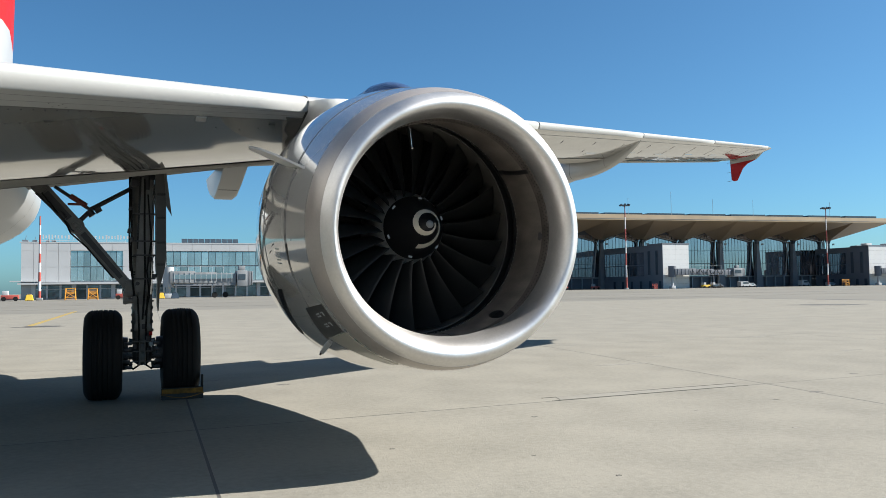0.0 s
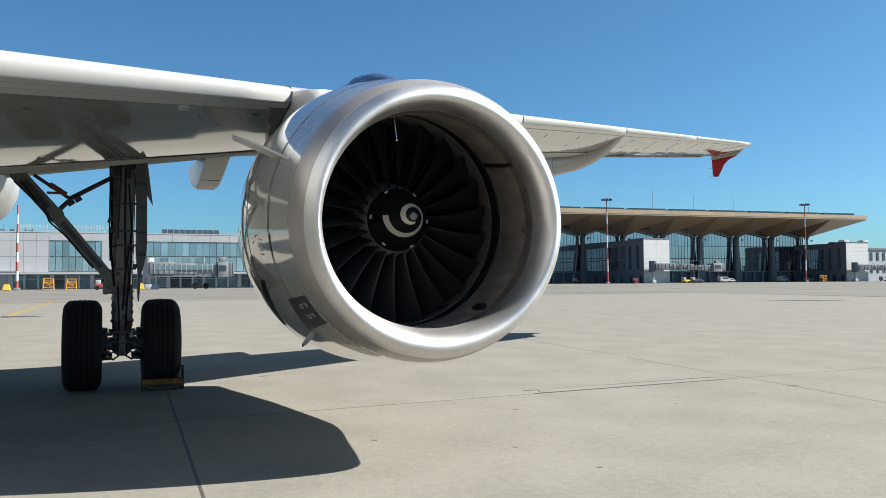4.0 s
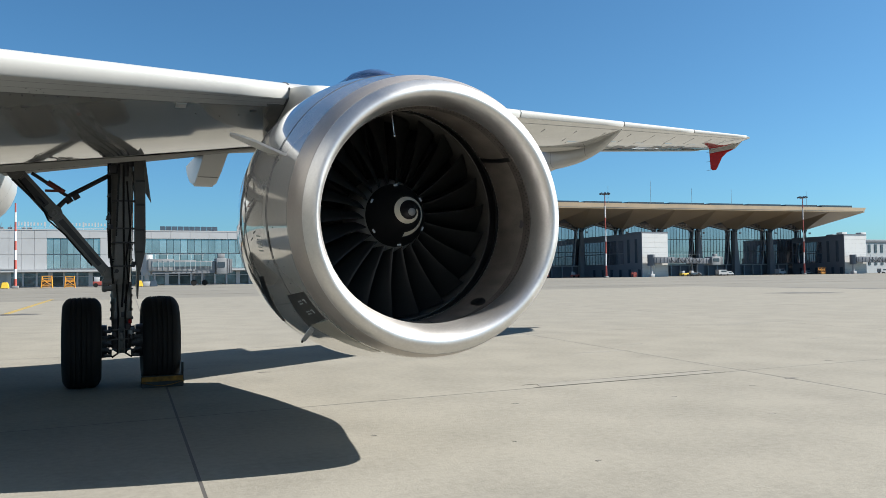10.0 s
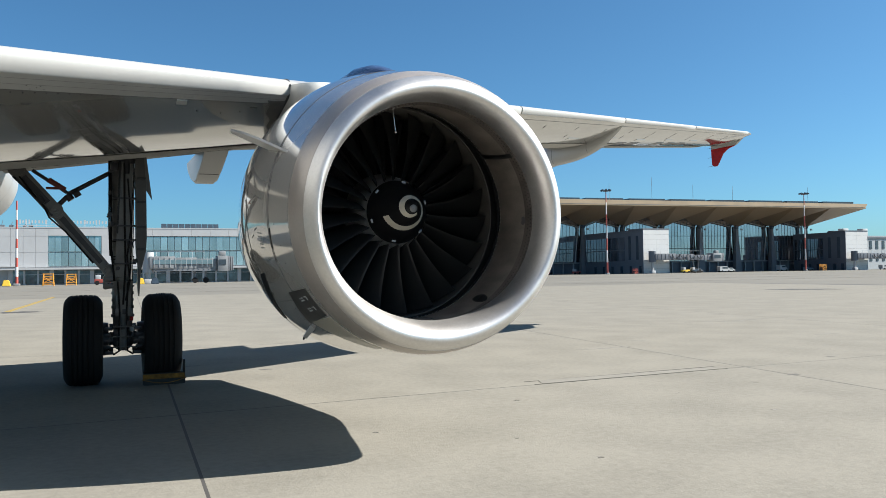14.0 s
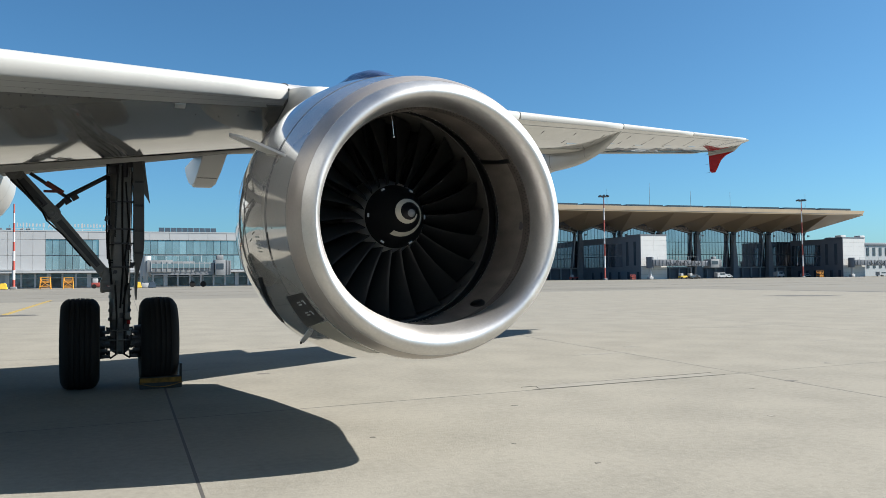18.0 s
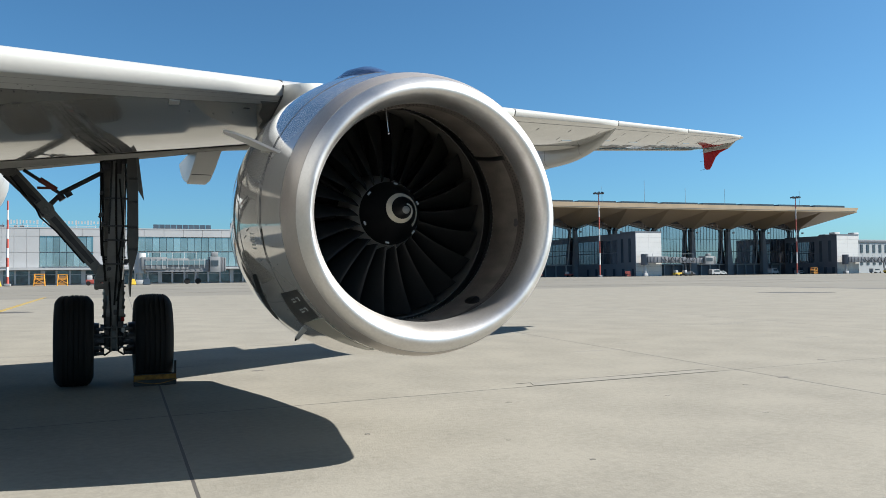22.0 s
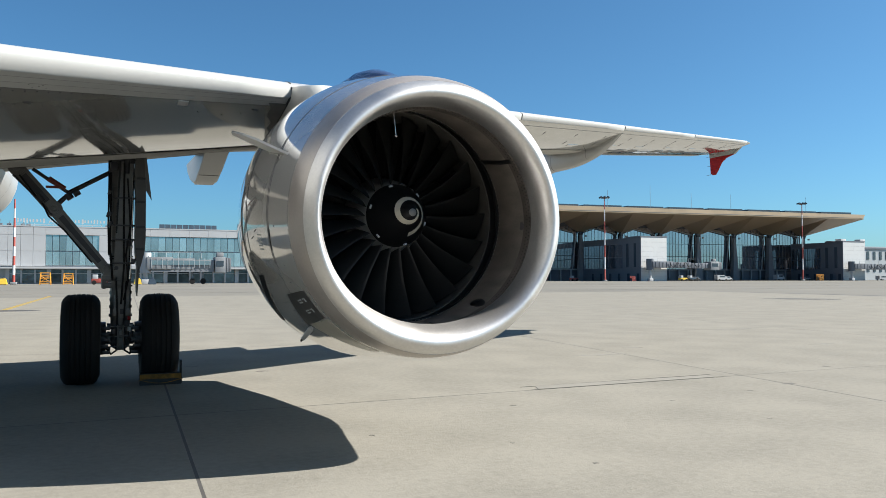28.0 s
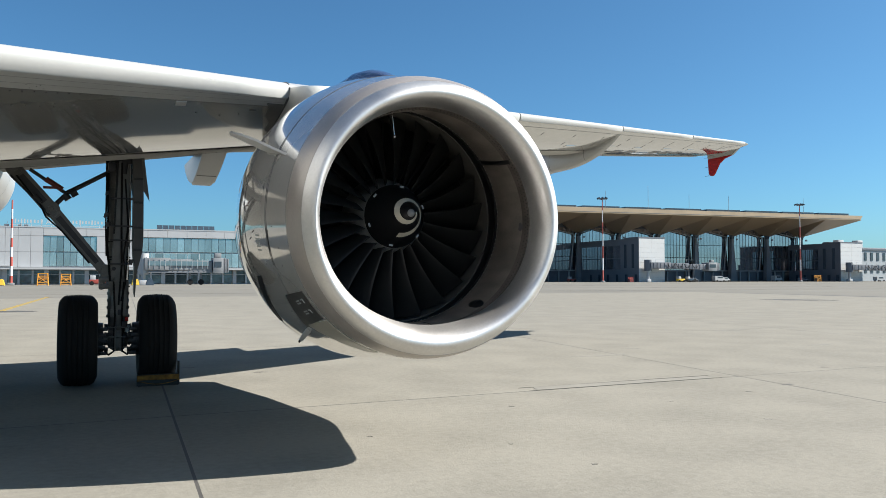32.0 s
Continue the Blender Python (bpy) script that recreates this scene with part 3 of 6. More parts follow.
def wing_line(x):
    """Leading edge (y, z), trailing edge (y, z) and thickness ratio at x."""
    k = min(1.0, max(0.0, (x + 0.42) / 0.9))
    le = (8.366 + 0.525 * x, (3.340 + 0.100 * x) * (1 - k) + (3.35 + 0.105 * x) * k)
    te_y = 12.25 if x < 0.65 else 12.25 + (x - 0.65) * 0.362
    th = (0.132 - 0.002 * max(-4, min(12, x))) * (1 - 0.06 * min(1.0, max(0.0, (-1.6 - x) / 2)))
    low = 3.22 + 0.105 * (x + 0.1) + 0.15 * max(0.0, 1 - (x + 0.1) / 3) if x > -0.1 else 3.37 + 0.152 * (x + 0.1)
    return le, (te_y, low), th


FOIL = [0, 0.0004, 0.0015, 0.0035, 0.0065, 0.01, 0.012, 0.022, 0.035, 0.05, 0.061, 0.075, 0.09, 0.12, 0.16, 0.20, 0.24, 0.28, 0.33, 0.38, 0.44, 0.52, 0.62, 0.72, 0.82, 0.91, 1.0]


def under_table():
    """Depth of the underside below the chord line, from its slopes."""
    slopes = [(0.01, -0.30), (0.05, -0.21), (0.060, -0.222), (0.28, -0.14), (0.42, -0.02), (0.7, 0.116), (1.0, 0.170)]
    c, o, tab = 0.01, -0.023, [(0.01, -0.023)]
    while c < 0.9999:
        o += lerp_table(slopes, c + 0.005) * 0.01
        c += 0.01
        tab.append((c, o))
    end = tab[-1][1]
    return [(a, b - end * max(0.0, (a - 0.3) / 0.7)) for a, b in tab]


UNDER = under_table()


def under(c):
    return -0.023 * (c / 0.01) ** 0.5 if c < 0.01 else lerp_table(UNDER, c)


def foil_point(x, c, side, h=0.0):
    (ly, lz), (ty, tz), th = wing_line(x)
    chord = math.hypot(ty - ly, tz - lz)
    yt = 5 * th * (0.2969 * c ** 0.5 - 0.126 * c - 0.3516 * c ** 2 + 0.2843 * c ** 3 - 0.1036 * c ** 4)
    if side > 0:
        o = yt * chord * 0.52 + 0.012 * chord * math.sin(math.pi * c)
    else:
        o = chord * th / 0.136 * under(c)
    fwd = h * max(0.0, 1 - c / 0.02)
    return Vector((x, ly + (ty - ly) * c - fwd, lz + (tz - lz) * c + o + h * side * min(1, (c / 0.02) ** 0.5)))


def wing():
    xs = [-4.6, -3.9, -3.0, -2.0, -1.0, -0.3, 0.3, 0.65, 1.5, 3, 4.5, 6, 7.5, 9, 10.5, 11.6, 12.3]
    rings = []
    for x in xs:
        rings.append([foil_point(x, c, 1) for c in FOIL] + [foil_point(x, c, -1) for c in FOIL[1:-1]][::-1])
    base = rings[len(xs) - 1]
    cy = sum((p.y for p in base)) / len(base)
    cz = sum((p.z for p in base)) / len(base)
    for dx, k in ((0.12, 0.9), (0.2, 0.7), (0.245, 0.4)):
        rings.append([Vector((12.3 + dx, p.y + 0.525 * dx + (1 - k) * 0.12 * (cy - p.y), cz + (p.z - cz) * k + dx * 0.1)) for p in base])
    bm = bmesh.new()
    loft(bm, rings)
    return part("wing", bm, GREY_PAINT, plane, "glossy grey swept wing")


wing_ob = wing()


def slat(x0, x1):
    """The polished leading edge, wrapped round the nose."""
    bm = bmesh.new()
    n = max(2, int((x1 - x0) / 0.5))
    cs = [(c, -1) for c in (0.0105, 0.0095, 0.008, 0.006, 0.0042, 0.0028, 0.0015, 0.0007, 0.0002)] + [(0.0, 1)] + [(c, 1) for c in (0.0002, 0.0007, 0.0015, 0.003, 0.007, 0.016, 0.03, 0.055, 0.09, 0.13)]

    def fn(u, v, h):
        c, side = cs[round(v * (len(cs) - 1))]
        return foil_point(x0 + (x1 - x0) * u, c, side, 0.006 + h)
    skin(bm, fn, n, len(cs) - 1, 0.004)
    part("slat", bm, WHITE_PAINT, wing_ob, "white leading edge slat", sharp=80)


slat(-3.85, -0.42)
for a, b in ((0.45, 3.40), (3.43, 6.38), (6.41, 9.30), (9.33, 12.28)):
    slat(a, b)


def below(name, x0, x1, c0, c1, mat, lift=0.003, label="", slant=0.0, nu=None):
    bm = bmesh.new()
    skin(bm, lambda u, v, h: foil_point(x0 + (x1 - x0) * u, c0 + (c1 - c0) * v + slant * u, -1, h), nu or max(2, int(abs(x1 - x0) * 3)), 3, lift)
    return part(name, bm, mat, wing_ob, label)


below("vent_plate", -1.57, -1.47, 0.066, 0.086, WHITE_PAINT, 0.010, "small white vent plate")
below("vent_plate", -1.52, -1.42, 0.046, 0.056, WHITE_PAINT, 0.008)
for c in (0.062,):
    below("skin_seam", -3.8, -0.5, c, c + 0.0012, SEAL, 0.0022)
    below("skin_seam", 0.6, 12.2, c, c + 0.002, SEAL, 0.0022)
for c in (0.60, 0.66):
    below("skin_seam", 0.6, 12.2, c, c + 0.003, SEAL, 0.0022)
for x in (1.4, 2.3, 3.3, 4.3, 5.2, 6.1, 7.0, 7.9, 8.8, 9.7, 10.6, 11.4):
    below("skin_seam", x, x + 0.02, 0.12, 0.60, SEAL, 0.0022, nu=1)
for x, c in ((1.2, 0.3), (2.2, 0.35), (3.0, 0.25), (4.1, 0.32), (5.4, 0.3), (6.6, 0.28), (7.7, 0.3), (8.9, 0.3), (10.0, 0.3)):
    below("access_cover", x, x + 0.30, c, c + 0.045, GREY_PAINT, 0.004)
dots("wing_fasteners", lambda x, c: foil_point(x, c, -1, 0.0), [(-3.75 + 0.085 * i, 0.079 - 0.0008 * i) for i in range(23)] + [(-3.75 + 0.105 * i, 0.125 - 0.0003 * i) for i in range(13)]
     + [(-2.78, 0.045), (-2.68, 0.045), (-2.76, 0.056), (-2.66, 0.056), (-2.71, 0.05), (-0.9, 0.12), (-1.1, 0.13), (-1.35, 0.12)], 0.009, SEAL, wing_ob, "rows of dark fasteners")
for x, c, w in ((-2.84, 0.108, 0.06), (-3.4, 0.11, 0.07), (-0.80, 0.09, 0.07)):
    below("grille", x, x + w, c, c + 0.006, SEAL, 0.003)
below("skin_seam", -3.72, -3.71, 0.08, 0.125, SEAL, 0.0022, nu=1)
below("skin_seam", -2.82, -2.81, 0.048, 0.075, SEAL, 0.0022, nu=1)
MARKING = material("grey_marking", (0.07, 0.07, 0.072), 0.4, metal=0.0, coat=0.2, vary=0.1, scale=5)
MATTE_GREY = material("matte_grey_paint", (0.40, 0.40, 0.39), 0.42, vary=0.08, scale=1.5, rvary=0.06)
below("slat_skirt", -3.85, -0.45, 0.0112, 0.061, MATTE_GREY, 0.004, "matte grey lower slat skirt")
for c in (0.026, 0.044):
    below("skin_seam", -3.8, -0.46, c, c + 0.0005, GEAR_PAINT, 0.0045, slant=-0.008)
# registration under the outer wing as plain bars
for k in range(6):
    if k == 2:
        continue
    below("marking_bar", 7.3 + 0.5 * k, 7.64 + 0.5 * k, 0.40, 0.55, MARKING, 0.0025, slant=0.02)


FLAP_PAINT = material("pale_flap_paint", (0.46, 0.45, 0.425), 0.55, spec=0.0, vary=0.1, scale=2.0)


def flaps():
    """Trailing panels, a little proud of and below the skin, with shadow gaps between."""
    for x0, x1 in ((-3.7, 0.6), (0.68, 7.3)):
        bm = bmesh.new()

        def fn(u, v, h):
            x = x0 + (x1 - x0) * u
            p = foil_point(x, 0.47 + 0.53 * v, -1)
            return Vector((p.x, p.y, p.z - 0.007 + h))
        skin(bm, fn, 24, 14, 0.003)
        part("flap", bm, FLAP_PAINT, wing_ob, "pale grey trailing edge flap")
    # rear flap panel, slid out behind the trailing edge
    bm = bmesh.new()

    def rear(u, v, h):
        x = -3.75 + 8.2 * u
        q = foil_point(x, 1.0, -1)
        return Vector((x, q.y - 0.03 + 0.80 * v, q.z - 0.016 + 0.03 * v + h))
    skin(bm, rear, 14, 4, 0.012)
    part("flap_rear", bm, FLAP_PAINT, wing_ob, "pale grey rear flap panel")
    bm = bmesh.new()
    skin(bm, lambda u, v, h: foil_point(7.4 + 4.4 * u, 0.80 + 0.2 * v, -1, 0.006 + h), 10, 4, 0.004)
    part("aileron", bm, WHITE_PAINT, wing_ob, "white aileron")
    # gap shadow line and gear bay edge above the leg
    below("bay_edge", -3.75, -1.45, 0.735, 0.742, SEAL, 0.014)
    below("bay_edge", -3.3, -1.6, 0.775, 0.781, SEAL, 0.014)


flaps()


def canoe(x, y0, y1, depth, width, tail=0.25, bow=0.34):
    """Boat-shaped fairing: round nose, even keel, blunt tail."""
    n, rings = 22, []
    for i in range(n + 1):
        s = i / n
        y = y0 + (y1 - y0) * s
        (ly, lz), (ty, tz), th = wing_line(x)
        c = min(0.985, (y - ly) / (ty - ly))
        top = foil_point(x, c, -1).z + 0.04 - max(0, (y - ty)) * 0.05
        nose = math.sin(min(1.0, s / bow + 0.03) * math.pi / 2) ** 0.8
        k = nose * (1 if s < 1 - tail else 1 - 0.75 * ((s - 1 + tail) / tail) ** 2)
        w, d = width * max(0.08, k ** 0.8) / 2, depth * max(0.05, k)
        ring = []
        for j in range(32):
            a = 2 * math.pi * j / 32
            ring.append(Vector((x + w * math.copysign(abs(math.cos(a)) ** 0.62, math.cos(a)), y, top - d * 0.5 + d * 0.5 * math.copysign(abs(math.sin(a)) ** 0.7, math.sin(a)))))
        rings.append(ring)
    bm = bmesh.new()
    loft(bm, rings)
    f = part("flap_track_fairing", bm, WHITE_PAINT, wing_ob, "smooth white flap track fairing")
    for k in (int(n * 0.3), int(n * 0.62)):
        bm = bmesh.new()
        c = sum(rings[k], Vector()) / 32
        loft(bm, [[c + (p - c) * 1.006 + Vector((0, dy, 0)) for p in rings[k]] for dy in (0, 0.012)], caps=False)
        part("fairing_joint", bm, SEAL, f)




def drooped_fairing(x0, x1):
    """Rear half of the inboard fairing, hanging with its flap."""
    side = [(11.55, 3.26), (11.62, 3.18), (11.8, 3.135), (12.4, 2.965), (12.95, 2.85), (13.15, 2.82), (13.32, 2.83), (13.7, 2.95), (14.1, 3.12), (14.3, 3.25), (14.3, 3.3)]
    bm = bmesh.new()
    loft(bm, [[Vector((x, y, z)) for y, z in side] for x in (x0, x1)])
    long_edges = [e for e in bm.edges if abs(e.verts[0].co.x - e.verts[1].co.x) < 1e-4]
    bmesh.ops.bevel(bm, geom=long_edges, offset=0.03, segments=3, affect="EDGES")
    f = part("flap_track_fairing", bm, WHITE_PAINT, wing_ob, "white drooped flap track fairing", sharp=50)
    bm = bmesh.new()
    for a, b in (((12.66, 2.911), (12.68, 2.907)),):
        solid(bm, [(x0 + 0.02, a[0], a[1] - 0.004), (x1 - 0.02, a[0], a[1] - 0.004), (x1 - 0.02, b[0], b[1] - 0.004), (x0 + 0.02, b[0], b[1] - 0.004),
                   (x0 + 0.02, a[0], a[1] + 0.004), (x1 - 0.02, a[0], a[1] + 0.004), (x1 - 0.02, b[0], b[1] + 0.004), (x0 + 0.02, b[0], b[1] + 0.004)])
    part("fairing_joint", bm, SEAL, f)
    bm = bmesh.new()
    pts = []
    for k in range(12):
        x = x0 - 0.62 + (x1 - x0 + 0.64) * k / 11
        y = 12.05 - 0.55 * math.sin(min(1.0, k / 8) * math.pi / 2)
        (ly, lz), (ty, tz), th = wing_line(x)
        pts.append(foil_point(x, (y - ly) / (ty - ly), -1, 0.012 if k < 6 else 0.022))
    pipe(bm, pts, 0.012)
    part("fairing_seal", bm, RUBBER, f, "black rubber seal")


drooped_fairing(-0.84, -0.51)
drooped_fairing(2.30, 2.65)
canoe(6.45, 11.9, 15.6, 0.52, 0.40, 0.15, 1.25)


def fence():
    bm = bmesh.new()
    prof = [(15.50, 4.45), (15.78, 4.39), (15.95, 4.29), (16.10, 4.08), (16.17, 4.0), (16.26, 4.0), (16.33, 4.05), (16.36, 4.45)]
    loft(bm, [[(12.505, y, z) for y, z in prof], [(12.515 + 0.03, y, z) for y, z in prof]])
    fen = part("wingtip_fence", bm, RED_PAINT, wing_ob, "red wingtip fence below the tip")
    bm = bmesh.new()
    root = [(15.24, 4.60), (15.49, 4.453), (16.362, 4.453), (16.37, 4.6)]
    loft(bm, [[(12.50, y, z) for y, z in root], [(12.55, y, z) for y, z in root]])
    part("fence_root", bm, WHITE_PAINT, fen, "pale root of the fence")
    bm = bmesh.new()
    for z in (4.02, 4.25, 4.5):
        tube(bm, (12.52, 16.33, z), (12.52, 16.50, z - 0.005), 0.006, 0.003, 6)
    part("static_wick", bm, SEAL, wing_ob)


fence()


def fuselage():
    rings = []
    for y, k, dz in ((-16, 0.15, -0.6), (-15, 0.5, -0.4), (-13.4, 0.8, -0.2), (-11.5, 0.97, 0), (-9, 1, 0), (0, 1, 0), (10, 1, 0), (17, 1, 0), (20, 0.93, 0.15), (23, 0.78, 0.45), (27, 0.5, 0.95), (31, 0.16, 1.5)):
        rings.append([Vector((-5.75 + 1.975 * k * math.cos(a), y, 3.95 + dz + 2.07 * k * math.sin(a))) for a in [2 * math.pi * j / 64 for j in range(64)]])
    bm = bmesh.new()
    loft(bm, rings)
    fus = part("fuselage", bm, WHITE_PAINT, plane, "white fuselage")
    rings = []
    for y, k in ((3.6, 0.05), (4.6, 0.55), (6, 0.9), (8, 1), (12, 1), (14.0, 1.0), (15.4, 0.97), (16.6, 0.86), (17.8, 0.65), (18.8, 0.35), (19.6, 0.05)):
        rings.append([Vector((-5.83 + (1.2 + 1.19 * k) * math.cos(a), y, 3.0 + (0.2 + 1.0 * k) * math.sin(a))) for a in [2 * math.pi * j / 48 for j in range(48)]])
    bm = bmesh.new()
    loft(bm, rings)
    fair = part("belly_fairing", bm, WHITE_PAINT, fus, "white belly fairing")
    for k, r in ((5, rings[5]), (7, rings[7])):
        bm = bmesh.new()
        c = sum(r, Vector()) / 48
        loft(bm, [[c + (p - c) * 1.003 for p in r], [c + (p - c) * 1.003 + Vector((0, 0.012, 0)) for p in r]], caps=False)
        part("fairing_seam", bm, SEAL, fair)
    # fin: red above, white below
    for name, mat, z0, z1, lab in (("fin", WHITE_PAINT, 5.6, 9.9, "white tail fin base"), ("fin_top", RED_PAINT, 9.9, 11.85, "red upper tail fin")):
        bm = bmesh.new()
        rr = []
        for z in (z0, z1):
            s = (z - 5.6) / 6.25
            le, te = 23.2 + 6.3 * s, 31.0 + 1.2 * s
            rr.append([Vector((-5.75 + w, le + (te - le) * c, z)) for c, w in ((0, 0), (0.1, 0.14), (0.35, 0.22), (0.7, 0.12), (1, 0.02), (1, -0.02), (0.7, -0.12), (0.35, -0.22), (0.1, -0.14))])
        loft(bm, rr)
        part(name, bm, mat, fus, lab)
    return fus


fus = fuselage()


def pylon():
    def off(y):
        """The pylon's nose lies a little inboard of the engine axis."""
        return -0.06 * min(1.0, max(0.0, 7.6 - y))
    rings = []
    for y, w, z0, z1 in ((6.10, 0.03, 2.8, 2.99), (6.22, 0.10, 2.75, 3.06), (6.45, 0.17, 2.75, 3.14), (6.75, 0.21, 2.75, 3.185), (7.1, 0.25, 2.72, 3.19), (7.5, 0.29, 2.62, 3.20), (7.9, 0.345, 2.50, 3.23),
                         (8.3, 0.37, 2.45, 3.28), (9.0, 0.30, 2.5, 3.25), (10.2, 0.16, 2.65, 3.2), (11.2, 0.03, 2.9, 3.1)):
        h = (z1 - z0) / 2
        rings.append([Vector((off(y) + w * math.copysign(abs(math.cos(a)) ** 0.7, math.cos(a)), y, (z0 + z1) / 2 + off(y) * 0.45 + h * math.copysign(abs(math.sin(a)) ** 0.7, math.sin(a)))) for a in [2 * math.pi * j / 32 for j in range(32)]])
    bm = bmesh.new()
    loft(bm, rings)
    p = part("pylon", bm, COWL_PAINT, plane, "silver engine pylon")
    # bulged fairing that joins the wing's nose
    rr = []
    for i in range(13):
        x = -0.43 + 0.86 * i / 12
        k = max(0.0, 1 - abs(x / 0.44) ** 2.4)
        ly, lz = wing_line(x)[0]
        ring = [foil_point(x, c, 1, 0.012) for c in (0.22, 0.13, 0.07, 0.03, 0.01)]
        for dy, dz in ((0.0, 0.0), (0.0, -0.07), (0.03, -0.16), (0.09, -0.27), (0.19, -0.39), (0.35, -0.50), (0.6, -0.58), (0.95, -0.62)):
            q = Vector((x, ly + dy - 0.012, lz + dz * (0.45 + 0.55 * k)))
            q.y -= 0.26 * k * max(0.0, 1 - dy / 0.7)
            ring.append(q)
        rr.append(ring)
    bm = bmesh.new()
    loft(bm, rr)
    part("nose_fairing", bm, material("silver_fairing_paint", (0.60, 0.585, 0.555), 0.32, metal=0.25, coat=0.4, vary=0.12, scale=6), p, "rounded silver fairing on the wing's nose", sharp=60)
    # dark sleeve added round the lower pylon, to dim its reflection in the wing
    bm = bmesh.new()
    loft(bm, [[Vector((w * math.cos(a), y, (z0 + z1) / 2 + (z1 - z0) / 2 * math.sin(a))) for a in [2 * math.pi * j / 24 for j in range(24)]]
              for y, w, z0, z1 in ((7.95, 0.36, 2.44, 2.95), (8.3, 0.40, 2.40, 2.98), (9.0, 0.36, 2.42, 3.0), (10.2, 0.22, 2.55, 3.0), (11.2, 0.06, 2.8, 3.0))])
    part("pylon_flank", bm, GEAR_PAINT, p, "dark sleeve added round the lower pylon")
    # dark sheet on the wing's underside, painted as the shade beside the pylon
    bm = bmesh.new()
    skin(bm, lambda u, v, h: foil_point(-0.65 + 0.30 * v + 0.02 * math.sin(21 * v) * (1 - u) + (0.23 - 0.16 * v) * u, 0.045 + 0.33 * v, -1, 0.006 + h), 4, 24, 0.005)
    part("flank_panel", bm, GEAR_PAINT, p, "dark sheet standing in for the shade beside the pylon")
    # front cap: the sky's reflection is put into its blue colour
    rr = []
    for y, w, z0, z1 in ((6.085, 0.03, 2.8, 3.0), (6.22, 0.108, 2.75, 3.07), (6.45, 0.178, 2.75, 3.15), (6.74, 0.218, 2.75, 3.195)):
        h = (z1 - z0) / 2
        rr.append([Vector((off(y) + w * math.copysign(abs(math.cos(a)) ** 0.8, math.cos(a)), y, (z0 + z1) / 2 + off(y) * 0.45 + h * math.copysign(abs(math.sin(a)) ** 0.8, math.sin(a)))) for a in [2 * math.pi * j / 32 for j in range(32)]])
    bm = bmesh.new()
    loft(bm, rr)
    part("pylon_cap", bm, SKY_MIRROR_BLUE, p, "glossy pylon front with the sky's blue reflection painted in")
    bm = bmesh.new()
    skin(bm, lambda u, v, h: foil_point(-0.43 - 0.012 * v, 0.16 * abs(1 - 2 * u), 1 if u < 0.5 else -1, 0.014 + h), 30, 1, 0.004)
    part("slat_gap", bm, SEAL, p, "black gap beside the slat")
    return p


pylon()

# ---- main landing gear ----
GX, GY = -1.955, 11.13


# paler rubber: light bounced off the apron, painted on the outboard sidewalls
LIT_RUBBER = material("dusty_rubber", (0.06, 0.06, 0.058), 0.85, spec=0.2, vary=0.3, scale=9)


def wheel(x):
    bm = bmesh.new()
    revolve(bm, [(-0.16, 0.30), (-0.175, 0.285), (-0.17, 0.26), (-0.06, 0.235), (-0.05, 0.08), (0.05, 0.08), (0.06, 0.235), (0.17, 0.26), (0.175, 0.285), (0.16, 0.30)], 48, close=True)
    w = part("wheel", bm, GEAR_PAINT, plane, "grey wheel rim")
    w.matrix_basis = Matrix.Translation((x, GY, 0.56)) @ Matrix.Rotation(radians(90), 4, "Z")
    r, hw = 0.574, 0.225
    prof = [(-0.155, 0.30), (-0.185, 0.335), (-0.212, 0.39), (-hw, 0.44), (-0.222, 0.475), (-0.207, 0.508), (-0.182, 0.538), (-0.158, 0.556)]
    for gy in (-0.116, -0.058, 0.0, 0.058, 0.116):
        prof += [(gy - 0.022, r - 0.0035 - abs(gy) * 0.06), (gy - 0.007, r - abs(gy) * 0.06), (gy - 0.006, r - 0.016), (gy + 0.006, r - 0.016), (gy + 0.007, r - abs(gy) * 0.06)]
    prof += [(0.158, 0.556), (0.182, 0.538), (0.207, 0.508), (0.222, 0.475), (hw, 0.44), (0.212, 0.39), (0.185, 0.335), (0.155, 0.30)]
    bm = bmesh.new()
    revolve(bm, prof, 84, close=True)
    for v in bm.verts:
        if v.co.z < -0.535:
            v.co.y *= 1.04
            v.co.z = max(v.co.z, -0.5595)
    tyre = part("tyre", bm, RUBBER, w, "black ribbed aircraft tyre")
    bm = bmesh.new()
    revolve(bm, [(-0.2145, 0.39), (-0.2285, 0.44), (-0.2255, 0.475), (-0.2205, 0.475), (-0.222, 0.44), (-0.208, 0.39)], 72, close=True)
    part("sidewall", bm, LIT_RUBBER, tyre, "sidewall band painted grey as if lit from the side")
    bm = bmesh.new()
    for k in range(9):
        a = 2 * math.pi * k / 9
        tube(bm, (0.17 * math.cos(a), 0.055, 0.17 * math.sin(a)), (0.17 * math.cos(a), 0.075, 0.17 * math.sin(a)), 0.014, 0.014, 6)
        tube(bm, (0.17 * math.cos(a), -0.075, 0.17 * math.sin(a)), (0.17 * math.cos(a), -0.055, 0.17 * math.sin(a)), 0.014, 0.014, 6)
    part("wheel_bolts", bm, STEEL, w)
    return w


wheel(GX - 0.4635)
wheel(GX + 0.4635)


DOOR_PAINT = material("dark_door_paint", (0.075, 0.075, 0.074), 0.45, vary=0.25, scale=5)


